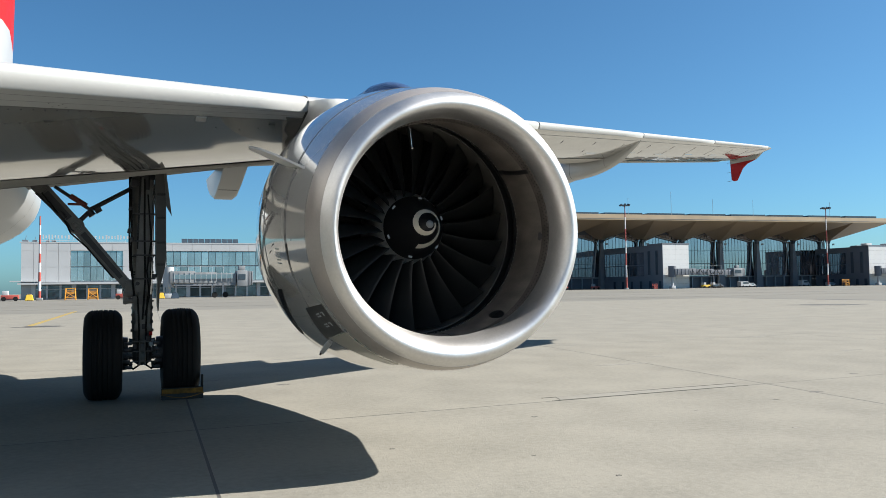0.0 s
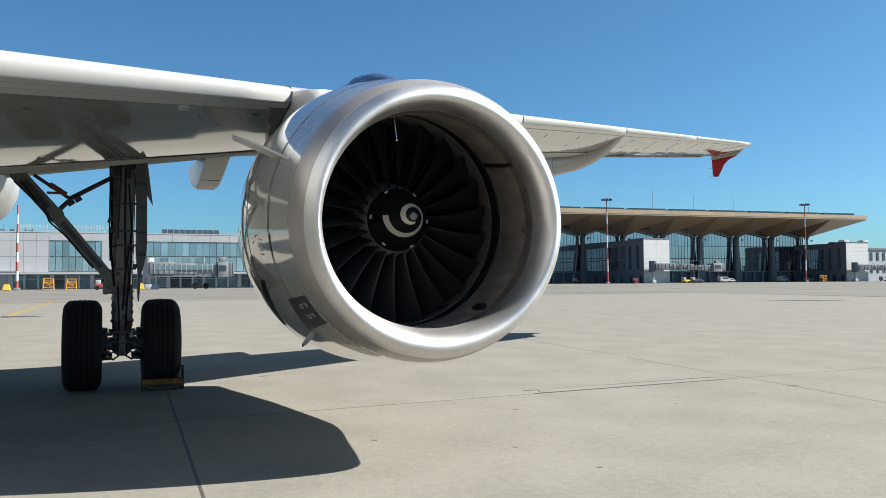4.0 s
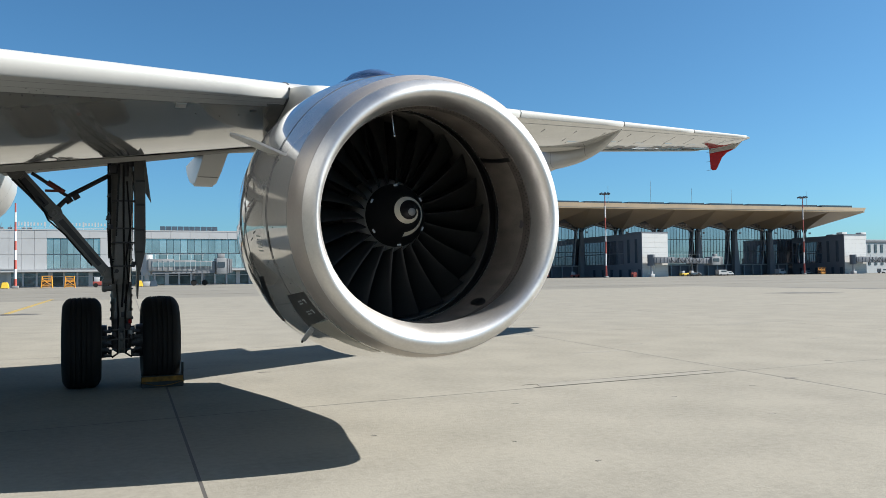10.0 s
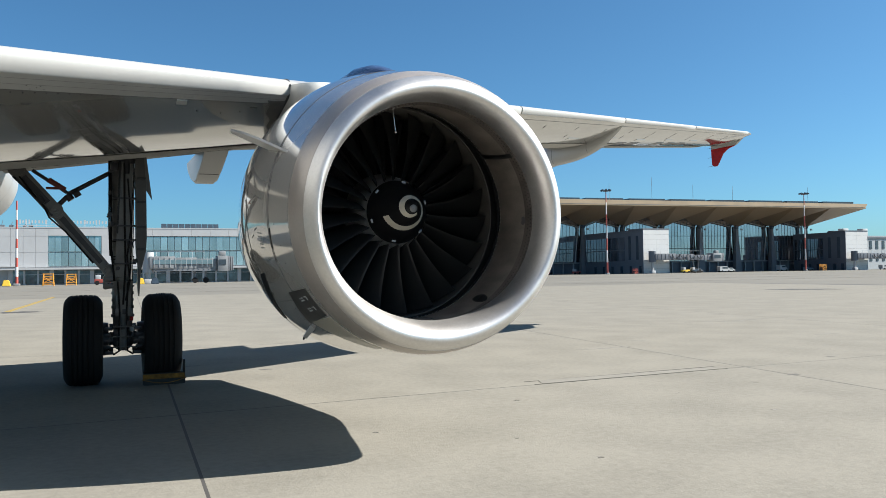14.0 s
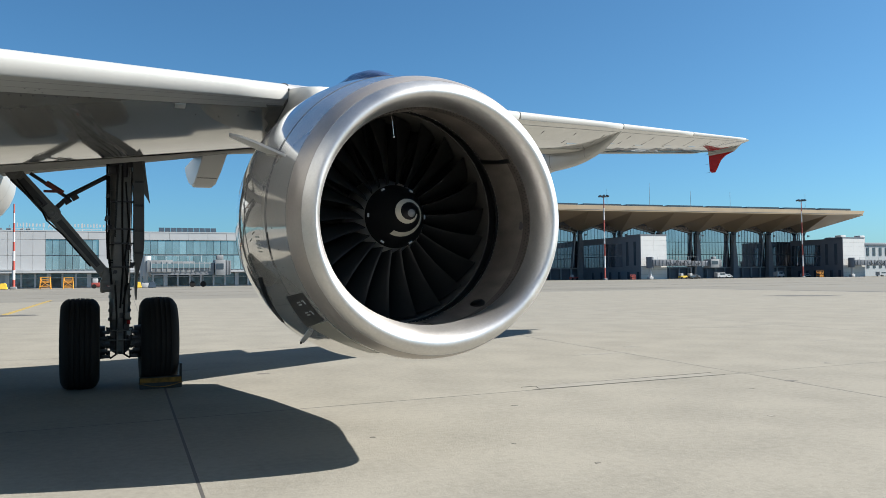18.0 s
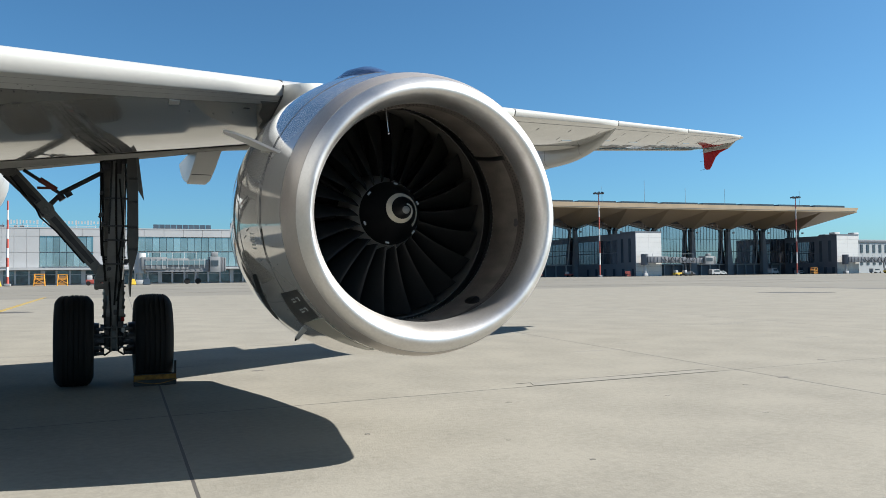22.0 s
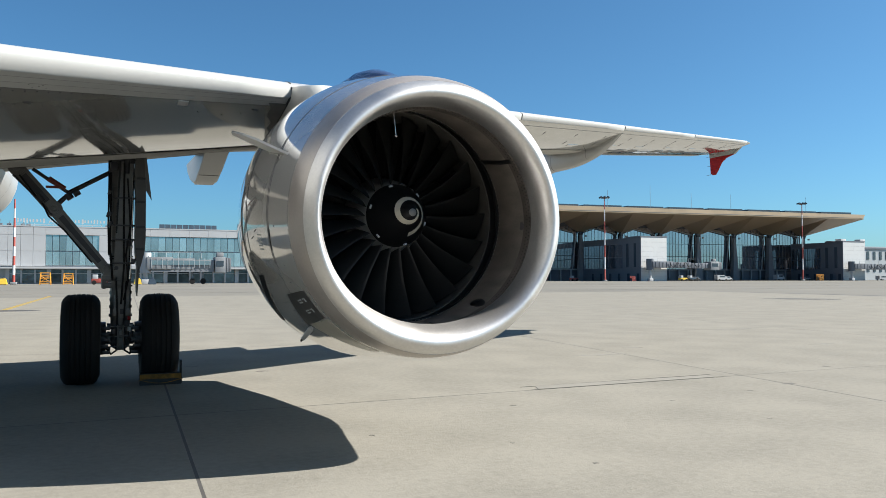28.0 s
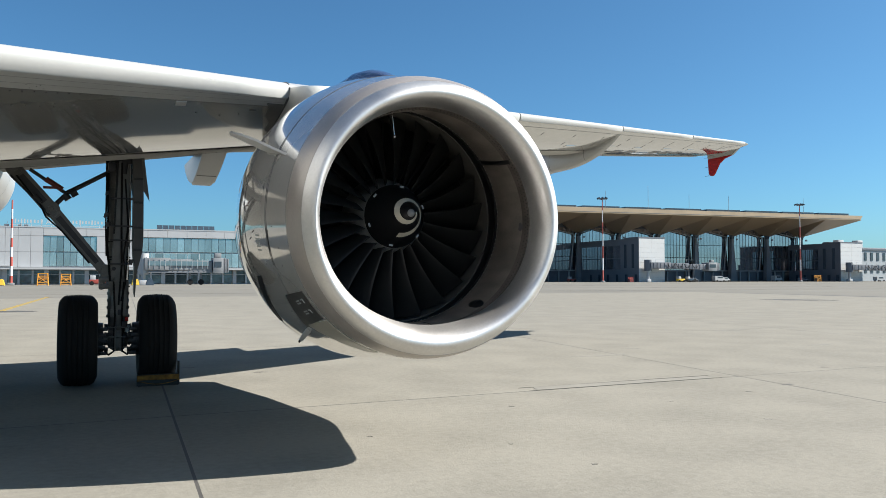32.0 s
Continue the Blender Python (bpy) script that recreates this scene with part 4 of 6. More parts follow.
def strut():
    def P(name, bm, mat, label=""):
        return part(name, bm, mat, s, label)
    bm = bmesh.new()
    tube(bm, (GX, GY, 0.86), (GX, GY, 1.75), 0.126, 0.124, 28)
    tube(bm, (GX, GY, 0.66), (GX, GY, 0.86), 0.112, 0.122, 28)
    tube(bm, (GX, GY, 1.75), (GX, GY, 3.25), 0.125, 0.15, 28)
    for z, r in ((0.84, 0.140), (0.95, 0.136), (1.04, 0.133), (1.13, 0.135), (1.36, 0.132), (1.72, 0.138), (1.78, 0.135), (2.05, 0.138), (2.5, 0.15)):
        tube(bm, (GX, GY, z), (GX, GY, z + 0.035), r, r, 28)
    s = part("gear_leg", bm, GEAR_PAINT, plane, "dark grey main landing gear leg")
    # front web and lugs
    bm = bmesh.new()
    solid(bm, [(GX - 0.10, GY - 0.17, 1.35), (GX + 0.08, GY - 0.17, 1.35), (GX + 0.06, GY, 1.35), (GX - 0.08, GY, 1.35),
               (GX - 0.02, GY - 0.21, 3.0), (GX + 0.13, GY - 0.21, 3.0), (GX + 0.12, GY, 3.0), (GX - 0.04, GY, 3.0)])
    bmesh.ops.bevel(bm, geom=bm.edges[:], offset=0.02, segments=2, affect="EDGES")
    P("front_web", bm, GEAR_PAINT)
    bm = bmesh.new()
    box(bm, (GX - 0.13, GY - 0.06, 1.40), (0.16, 0.16, 0.22), bevel=0.03, ry=0.2)
    box(bm, (GX - 0.17, GY - 0.08, 1.33), (0.13, 0.14, 0.08), bevel=0.03)
    box(bm, (GX - 0.15, GY - 0.08, 1.24), (0.15, 0.13, 0.07), bevel=0.03)
    box(bm, (GX - 0.20, GY - 0.08, 1.27), (0.07, 0.11, 0.15), bevel=0.03)
    P("brace_lug", bm, GEAR_PAINT)
    bm = bmesh.new()
    tube(bm, (GX, GY, 0.52), (GX, GY, 1.14), 0.088, 0.088, 28)
    P("piston", bm, STEEL, "chrome piston")
    for z in (0.70, 0.76):
        bm = bmesh.new()
        tube(bm, (GX, GY, z), (GX, GY, z + 0.025), 0.116, 0.116, 24)
        P("gland_ring", bm, GEAR_PAINT)
    bm = bmesh.new()
    tube(bm, (GX - 0.40, GY, 0.565), (GX + 0.40, GY, 0.565), 0.075, 0.075, 24)
    bmesh.ops.create_uvsphere(bm, u_segments=24, v_segments=14, radius=0.14, matrix=Matrix.Translation((GX, GY, 0.56)) @ Matrix.Diagonal((1, 1, 1.1, 1)))
    box(bm, (GX, GY - 0.12, 0.52), (0.10, 0.10, 0.16), bevel=0.02)
    P("axle", bm, GEAR_PAINT)
    # brake packs on either side
    for sx in (-1, 1):
        bm = bmesh.new()
        x0 = GX + sx * 0.17
        tube(bm, (x0, GY, 0.565), (x0 + sx * 0.10, GY, 0.565), 0.205, 0.215, 36)
        for k in range(10):
            a = 2 * math.pi * k / 10 + 0.2
            c = Vector((x0 - sx * 0.01, GY + 0.165 * math.cos(a), 0.565 + 0.165 * math.sin(a)))
            tube(bm, c, c - Vector((sx * 0.045, 0, 0)), 0.028, 0.022, 10)
        b = P("brake_pack", bm, DARK_METAL, "dark brake pack")
        bm = bmesh.new()
        pipe(bm, [(x0, GY - 0.2, 0.45), (x0 - sx * 0.06, GY - 0.22, 0.38), (GX + sx * 0.05, GY - 0.20, 0.42), (GX + sx * 0.04, GY - 0.19, 0.9), (GX + sx * 0.06, GY - 0.17, 1.3)], 0.011, 8)
        P("brake_hose", bm, RUBBER, "black brake hose")
    # torque links behind and ahead of the piston
    bm = bmesh.new()
    solid(bm, [(GX - 0.10, GY - 0.14, 1.12), (GX + 0.10, GY - 0.14, 1.12), (GX + 0.10, GY - 0.10, 1.12), (GX - 0.10, GY - 0.10, 1.12),
               (GX - 0.12, GY - 0.18, 1.30), (GX + 0.12, GY - 0.18, 1.30), (GX + 0.12, GY - 0.12, 1.30), (GX - 0.12, GY - 0.12, 1.30)])
    P("link_bracket", bm, GEAR_PAINT)
    for z0, z1, y1 in ((1.12, 0.88, -0.36), (0.62, 0.88, -0.36)):
        bm = bmesh.new()
        for sx in (-1, 1):
            tube(bm, (GX + sx * 0.075, GY + 0.10, z0), (GX + sx * 0.025, GY - y1, z1), 0.022, 0.018, 8)
        P("torque_link", bm, GEAR_PAINT)
    # side brace: two I-shaped arms with a knee
    def arm(name, a, b, w0, w1, dep):
        a, b = Vector(a), Vector(b)
        d = (b - a).normalized()
        nrm = Vector((-d.z, 0, d.x))
        bm = bmesh.new()
        y = Vector((0, dep, 0))
        solid(bm, [a - nrm * w0 - y, a - nrm * w0 + y, a + nrm * w0 + y, a + nrm * w0 - y, b - nrm * w1 - y, b - nrm * w1 + y, b + nrm * w1 + y, b + nrm * w1 - y])
        bmesh.ops.bevel(bm, geom=bm.edges[:], offset=0.014, segments=2, affect="EDGES")
        for q, w in ((a, w0), (b, w1)):
            tube(bm, q - y * 1.25, q + y * 1.25, w * 1.15, w * 1.15, 24)
            tube(bm, q - y * 1.5, q + y * 1.5, w * 0.55, w * 0.55, 16)
        o = P(name, bm, GEAR_PAINT)
        bm = bmesh.new()
        e = Vector((0, -dep - 0.002, 0))
        solid(bm, [a + d * 0.12 - nrm * w0 * 0.45 + e, a + d * 0.12 - nrm * w0 * 0.45 + e * 1.12, a + d * 0.12 + nrm * w0 * 0.45 + e * 1.12, a + d * 0.12 + nrm * w0 * 0.45 + e,
                   b - d * 0.12 - nrm * w1 * 0.45 + e, b - d * 0.12 - nrm * w1 * 0.45 + e * 1.12, b - d * 0.12 + nrm * w1 * 0.45 + e * 1.12, b - d * 0.12 + nrm * w1 * 0.45 + e])
        part("web_rib", bm, DARK_METAL, o)
        return o
    arm("upper_brace", (-3.165, GY, 2.695), (-2.74, GY, 2.195), 0.082, 0.085, 0.07)
    arm("lower_brace", (-2.74, GY, 2.195), (-2.134, GY, 1.445), 0.078, 0.062, 0.055)
    bm = bmesh.new()
    pipe(bm, [(-3.2, GY - 0.09, 2.6), (-2.95, GY - 0.10, 2.34), (-2.84, GY - 0.10, 2.22), (-2.76, GY - 0.12, 2.12)], 0.013)
    tube(bm, (-2.93, GY - 0.1, 2.36), (-2.86, GY - 0.1, 2.28), 0.035, 0.035, 10)
    P("brace_hose", bm, DARK_METAL)
    for x, z, r in ((-2.74, 2.195, 0.062), (-2.134, 1.445, 0.05)):
        bm = bmesh.new()
        revolve(bm, [(GY - 0.135, 0.001), (GY - 0.135, r * 0.35), (GY - 0.125, r * 0.45), (GY - 0.125, r * 0.7), (GY - 0.14, r * 0.78), (GY - 0.14, r), (GY - 0.08, r)], 24, lambda y: (x, z))
        P("pivot_bolt", bm, GEAR_PAINT)
    bm = bmesh.new()
    pipe(bm, [(-3.13, GY - 0.10, 2.60), (-2.93, GY - 0.11, 2.33), (-2.86, GY - 0.11, 2.24), (-2.80, GY - 0.11, 2.10), (-2.62, GY - 0.1, 1.93), (-2.30, GY - 0.09, 1.53)], 0.010)
    P("brace_line", bm, RUBBER, "black line along the brace")
    # lock stay with a red actuator
    bm = bmesh.new()
    tube(bm, (-2.99, GY - 0.02, 2.69), (-2.60, GY - 0.02, 2.42), 0.022, 0.022, 10)
    tube(bm, (-2.60, GY - 0.02, 2.40), (-2.55, GY - 0.02, 2.33), 0.045, 0.045, 12)
    tube(bm, (-2.72, GY - 0.02, 2.24), (-2.60, GY - 0.02, 2.37), 0.032, 0.028, 10)
    P("lock_stay_lower", bm, DARK_METAL)
    bm = bmesh.new()
    tube(bm, (-2.81, GY - 0.04, 2.575), (-2.62, GY - 0.04, 2.455), 0.036, 0.03, 12)
    box(bm, (-2.76, GY - 0.05, 2.47), (0.16, 0.04, 0.03), bevel=0.006)
    P("lock_actuator", bm, material("dark_red_paint", (0.16, 0.03, 0.022), 0.45, vary=0.2, scale=15), "dark red lock actuator")
    bm = bmesh.new()
    tube(bm, (-2.60, GY - 0.02, 2.395), (-2.05, GY - 0.02, 2.72), 0.030, 0.028, 10)
    tube(bm, (-2.40, GY - 0.06, 2.50), (-2.16, GY - 0.06, 2.66), 0.016, 0.016, 8)
    tube(bm, (-2.53, GY - 0.02, 2.395), (-2.46, GY - 0.02, 2.44), 0.05, 0.05, 12)
    P("lock_stay_upper", bm, DARK_METAL)
    # leg door: a tall blade beside the leg, with a pointed tip panel
    bm = bmesh.new()
    edge = [(0.142, 2.62), (0.15, 2.90), (0.255, 2.88), (0.278, 2.5), (0.282, 1.84), (0.272, 1.68), (0.235, 1.52), (0.208, 1.42), (0.200, 1.27), (0.190, 1.10),
            (0.180, 1.16), (0.174, 1.32), (0.180, 1.48), (0.162, 1.64), (0.156, 1.77), (0.156, 2.35)]
    loft(bm, [[(GX + x * k, GY - 0.27 + dy, z) for x, z in edge] for dy, k in ((0.0, 0.99), (0.012, 1.0), (0.34, 1.0))])
    d = P("leg_door", bm, DOOR_PAINT, "dark grey gear leg door with a curved tail")
    for z in (1.70, 1.98, 2.3, 2.6):
        bm = bmesh.new()
        box(bm, (GX + 0.215, GY - 0.275, z), (0.11, 0.012, 0.03), bevel=0.003)
        part("door_rib", bm, DARK_METAL, d)
    bm = bmesh.new()
    tri = [(0.19, 2.90), (0.285, 2.88), (0.352, 2.33), (0.225, 2.56)]
    loft(bm, [[(GX + x, GY - 0.20 + dy, z) for x, z in tri] for dy in (0.0, 0.018)])
    part("hinged_flap", bm, GEAR_PAINT, d, "small pointed hinged door")
    # pipes, clamps and boxes on the leg
    bm = bmesh.new()
    pipe(bm, [(GX + 0.125, GY - 0.18, 2.9), (GX + 0.125, GY - 0.19, 2.2), (GX + 0.11, GY - 0.18, 1.6), (GX + 0.10, GY - 0.16, 1.32)], 0.011)
    P("steel_pipe", bm, STEEL, "bright hydraulic pipe")
    bm = bmesh.new()
    pipe(bm, [(GX - 0.14, GY - 0.12, 2.85), (GX - 0.135, GY - 0.13, 2.1), (GX - 0.14, GY - 0.12, 1.75), (GX - 0.10, GY - 0.15, 1.3)], 0.014)
    pipe(bm, [(GX + 0.02, GY - 0.225, 2.8), (GX + 0.02, GY - 0.215, 2.1), (GX + 0.03, GY - 0.20, 1.5), (GX + 0.0, GY - 0.19, 1.0)], 0.012)
    P("hydraulic_hose", bm, RUBBER, "black hydraulic hose")
    for z in (1.52, 1.82, 2.0, 2.35):
        bm = bmesh.new()
        box(bm, (GX + 0.02, GY - 0.17, z), (0.27, 0.11, 0.02), bevel=0.004)
        P("clamp", bm, DARK_METAL)
    for x, z, q in ((-0.13, 2.02, 0.05), (0.08, 1.77, 0.06), (-0.10, 2.75, 0.09), (0.10, 2.84, 0.08), (-0.02, 2.88, 0.10), (0.16, 2.7, 0.06), (0.12, 0.62, 0.05), (-0.09, 0.66, 0.05), (0.07, 0.76, 0.06)):
        bm = bmesh.new()
        box(bm, (GX + x, GY - 0.19, z), (q, q * 0.8, q * 1.2), bevel=q * 0.15, rz=0.2)
        P("valve_box", bm, DARK_METAL)
    bm = bmesh.new()
    pipe(bm, [(GX - 0.1, GY - 0.22, 2.93), (GX - 0.3, GY - 0.3, 2.90), (-2.5, GY - 0.3, 2.86), (-2.9, GY - 0.2, 2.80), (-3.15, GY - 0.1, 2.74)], 0.016)
    P("bay_hose", bm, RUBBER, "black hose along the gear bay")
    for x, z, w, h in ((-0.07, 0.90, 0.05, 0.09), (0.02, 0.91, 0.06, 0.07), (0.09, 0.90, 0.05, 0.09), (-0.05, 0.72, 0.07, 0.05), (0.06, 0.72, 0.06, 0.06), (0.0, 0.62, 0.05, 0.12), (-0.06, 0.58, 0.04, 0.08), (0.06, 0.58, 0.04, 0.08)):
        bm = bmesh.new()
        box(bm, (GX + x, GY - 0.145, z), (w, 0.05, h), bevel=0.008)
        P("fitting", bm, GEAR_PAINT if h > 0.08 else DARK_METAL)
    for x in (-0.035, 0.03):
        bm = bmesh.new()
        tube(bm, (GX + x, GY - 0.205, 0.42), (GX + x, GY - 0.195, 0.74), 0.011, 0.011, 8)
        P("brake_pipe", bm, GEAR_PAINT)
    for z in (0.47, 0.60, 0.72):
        bm = bmesh.new()
        tube(bm, (GX - 0.12, GY - 0.20, z), (GX + 0.12, GY - 0.20, z), 0.009, 0.009, 8)
        P("cross_pipe", bm, GEAR_PAINT)
    for sx in (-1, 1):
        for k in range(5):
            bm = bmesh.new()
            box(bm, (GX + sx * (0.17 + 0.02 * (k % 2)), GY - 0.215, 0.40 + 0.075 * k), (0.09, 0.05, 0.04), bevel=0.008)
            P("brake_piston", bm, DARK_METAL)
    bm = bmesh.new()
    tube(bm, (GX + 0.11, GY - 0.17, 0.66), (GX + 0.11, GY - 0.17, 0.74), 0.035, 0.035, 14)
    P("sensor_can", bm, MULLION, "grey sensor can")
    bm = bmesh.new()
    box(bm, (GX + 0.10, GY - 0.16, 0.82), (0.04, 0.02, 0.05), bevel=0.004)
    P("data_plate", bm, RED_PAINT, "small red data plate")
    # black strip painted as the groove's shade beside the web, straps round the leg, knobs on the lines
    bm = bmesh.new()
    solid(bm, [(GX - 0.075, GY - 0.20, 1.9), (GX - 0.055, GY - 0.20, 1.9), (GX - 0.055, GY - 0.1, 1.9), (GX - 0.075, GY - 0.1, 1.9),
               (GX - 0.04, GY - 0.225, 2.9), (GX - 0.015, GY - 0.225, 2.9), (GX - 0.015, GY - 0.1, 2.9), (GX - 0.04, GY - 0.1, 2.9)])
    P("cable_duct", bm, SPINNER_BLACK, "black strip for the groove's shade")
    for z in (1.57, 1.60, 1.80, 1.225):
        bm = bmesh.new()
        tube(bm, (GX, GY, z), (GX, GY, z + 0.018), 0.142, 0.142, 28)
        P("strap", bm, SPINNER_BLACK, "black strap")
    for x, z, r in ((-0.155, 2.14, 0.030), (-0.15, 2.42, 0.022), (-0.14, 2.70, 0.022), (0.15, 2.58, 0.022), (0.14, 1.55, 0.03), (-0.06, 1.46, 0.025)):
        bm = bmesh.new()
        tube(bm, (GX + x, GY - 0.20, z), (GX + x, GY - 0.12, z), r, r * 0.9, 12)
        tube(bm, (GX + x - r, GY - 0.15, z - r), (GX + x + r, GY - 0.15, z + r), r * 0.4, r * 0.4, 8)
        P("union_nut", bm, DARK_METAL)
    bm = bmesh.new()
    pipe(bm, [(GX - 0.16, GY - 0.12, 2.88), (GX - 0.158, GY - 0.14, 2.5), (GX - 0.162, GY - 0.14, 2.0), (GX - 0.15, GY - 0.14, 1.62)], 0.010)
    P("loom", bm, RUBBER, "black cable loom")
    bm = bmesh.new()
    pipe(bm, [(GX + 0.06, GY - 0.22, 2.6), (GX + 0.10, GY - 0.21, 2.0), (GX + 0.05, GY - 0.21, 1.62), (GX + 0.08, GY - 0.2, 1.3), (GX + 0.03, GY - 0.2, 1.05)], 0.010)
    P("loom", bm, RUBBER, "black cable loom")
    bm = bmesh.new()
    solid(bm, [(GX - 0.085, GY - 0.165, 0.86), (GX + 0.085, GY - 0.165, 0.86), (GX + 0.10, GY - 0.10, 0.86), (GX - 0.10, GY - 0.10, 0.86),
               (GX - 0.06, GY - 0.175, 1.2), (GX + 0.09, GY - 0.175, 1.2), (GX + 0.10, GY - 0.10, 1.2), (GX - 0.08, GY - 0.10, 1.2)])
    bmesh.ops.bevel(bm, geom=bm.edges[:], offset=0.012, segments=2, affect="EDGES")
    P("lower_web", bm, GEAR_PAINT)
    # actuator rods at the top of the leg
    bm = bmesh.new()
    tube(bm, (GX - 0.10, GY - 0.16, 2.94), (GX + 0.18, GY - 0.16, 2.94), 0.05, 0.05, 14)
    tube(bm, (GX + 0.05, GY - 0.2, 2.88), (GX + 0.05, GY - 0.2, 2.66), 0.045, 0.03, 14)
    P("pintle", bm, DARK_METAL)
    return s


strut()


def chock():
    t = thing("wheel_chock", "worn yellow and black wheel chock against the tyre", "chock", at=(GX + 0.4635, GY - 0.44, 0))
    bm = bmesh.new()
    solid(bm, [(-0.25, -0.07, 0), (0.25, -0.07, 0), (0.25, 0.10, 0), (-0.25, 0.10, 0), (-0.25, -0.05, 0.14), (0.25, -0.05, 0.14), (0.25, 0.0, 0.15), (-0.25, 0.0, 0.15)])
    bmesh.ops.bevel(bm, geom=bm.edges[:], offset=0.008, segments=2, affect="EDGES")
    part("body", bm, SPINNER_BLACK, t, "black rubber chock body")
    bm = bmesh.new()
    box(bm, (0, -0.068, 0.105), (0.49, 0.012, 0.06), rx=-0.13, bevel=0.003)
    part("stripe", bm, YELLOW_WORN, t, "worn yellow stripe")
    bm = bmesh.new()
    box(bm, (0.245, 0.02, 0.15), (0.022, 0.12, 0.30), bevel=0.006)
    part("side_plate", bm, SPINNER_BLACK, t)
    bm = bmesh.new()
    pts = [(-0.26 + 0.52 * i / 10, -0.085 - 0.01 * math.sin(i / 10 * math.pi), 0.075 - 0.05 * math.sin(i / 10 * math.pi)) for i in range(11)]
    pipe(bm, pts, 0.005, 6)
    part("rope", bm, YELLOW_WORN, t, "sagging pull rope")


chock()

# ---- terminal ----
U = Vector((0.995, -0.098, 0))     # along the terminal's face
V = Vector((0.098, 0.995, 0))      # away from the apron


def T(a, d, z):
    """A place by metres along the terminal's face, behind it, and up."""
    p = Vector((174, 267.5, 0)) + U * a + V * d
    return Vector((p.x, p.y, z))


def prism(bm, a0, a1, d0, d1, z0, z1):
    return solid(bm, [T(a0, d0, z0), T(a1, d0, z0), T(a1, d1, z0), T(a0, d1, z0), T(a0, d0, z1), T(a1, d0, z1), T(a1, d1, z1), T(a0, d1, z1)])


def terminal():
    t = thing("terminal_building", "long glass airport terminal under a bronze folded canopy roof", "building")
    bm = bmesh.new()
    solid(bm, [T(-56, -24, 25.1), T(116.5, -24, 25.1), T(122, 60, 25.1), T(-46, 60, 25.1), T(-56, -23.8, 27.25), T(118.0, -23.8, 27.0), T(122, 60, 27.6), T(-46, 60, 27.6)])
    roof = part("roof", bm, BRONZE, t, "bronze roof fascia")
    bm = bmesh.new()
    prism(bm, -56, 116.3, -24.04, -23.9, 25.55, 25.63)
    part("fascia_seam", bm, COLUMN, roof)
    for i in range(-3, 7):
        bm = bmesh.new()
        prism(bm, i * 18 - 9, i * 18 + 6.5, -20, -14, 27.3, 28.15)
        part("skylight", bm, SOLAR, roof, "dark skylight strip")
        if i in (0, 1, 2, 3, 5):
            bm = bmesh.new()
            p = T(i * 18 - 0.5, -22, 26.5)
            tube(bm, p, p + Vector((0, 0, 9.5 if i == 1 else 7)), 0.07, 0.05, 6)
            part("roof_rod", bm, COLUMN, roof)
    for i in range(-2, 7):
        a = i * 18
        far = 9 if i < 6 else 14
        zt = 25.1
        for name, pts in (("canopy_front", ((-9, -24), (9, -24))), ("canopy_side", ((9, -24), (far, 14))), ("canopy_back", ((far, 14), (-9, 14))), ("canopy_flank", ((-9, 14), (-9, -24)))):
            bm = bmesh.new()
            (a0, d0), (a1, d1) = pts
            c = [T(a + a0, d0, zt), T(a + a1, d1, zt), T(a, 0, 19.0)]
            up = Vector((0, 0, 0.3))
            lo = [bm.verts.new(q) for q in c]
            hi = [bm.verts.new(q + up) for q in c]
            bm.faces.new(lo)
            bm.faces.new(hi)
            for k in range(3):
                bm.faces.new((lo[k], lo[(k + 1) % 3], hi[(k + 1) % 3], hi[k]))
            part(name, bm, BRONZE, t)
        # splayed column with its capital
        bm = bmesh.new()
        solid(bm, [T(a - 1.55, -1.2, 0), T(a + 1.55, -1.2, 0), T(a + 1.55, 1.2, 0), T(a - 1.55, 1.2, 0), T(a - 0.4, -0.5, 18.0), T(a + 0.4, -0.5, 18.0), T(a + 0.4, 0.5, 18.0), T(a - 0.4, 0.5, 18.0)])
        col = part("column", bm, COLUMN, t, "grey splayed concrete column")
        bm = bmesh.new()
        solid(bm, [T(a - 0.45, -.55, 18), T(a + 0.45, -.55, 18), T(a + 0.45, .55, 18), T(a - 0.45, .55, 18), T(a - 0.8, -0.9, 19.4), T(a + 0.8, -0.9, 19.4), T(a + 0.8, 0.9, 19.4), T(a - 0.8, 0.9, 19.4)])
        part("capital", bm, SOLAR, col, "dark column capital")
        for sg in (-1, 1):                # pale inclined frame beside the column, dark infill behind it
            if i == 6 and sg > 0:
                continue
            bm = bmesh.new()
            solid(bm, [T(a + sg * 2.7, 1.6, 4.4), T(a + sg * 2.95, 1.6, 4.4), T(a + sg * 2.95, 2.0, 4.4), T(a + sg * 2.7, 2.0, 4.4), T(a + sg * 1.1, 1.6, 19), T(a + sg * 1.35, 1.6, 19), T(a + sg * 1.35, 2.0, 19), T(a + sg * 1.1, 2.0, 19)])
            part("bay_frame", bm, CLADDING, t, "pale inclined bay frame")
            if sg < 0:
                continue
            bm = bmesh.new()
            solid(bm, [T(a + sg * 0.2, 2.05, 4.4), T(a + sg * 2.3, 2.05, 4.4), T(a + sg * 2.3, 2.4, 4.4), T(a + sg * 0.2, 2.4, 4.4), T(a + sg * 0.2, 2.05, 19), T(a + sg * 1.2, 2.05, 19), T(a + sg * 1.2, 2.4, 19), T(a + sg * 0.2, 2.4, 19)])
            part("bay_infill", bm, GREY_CLADDING, t)
        bm = bmesh.new()
        prism(bm, a + 1.0, a + 1.7, -1.9, -1.3, 17.3, 18.0)
        part("floodlight", bm, CLADDING, col)
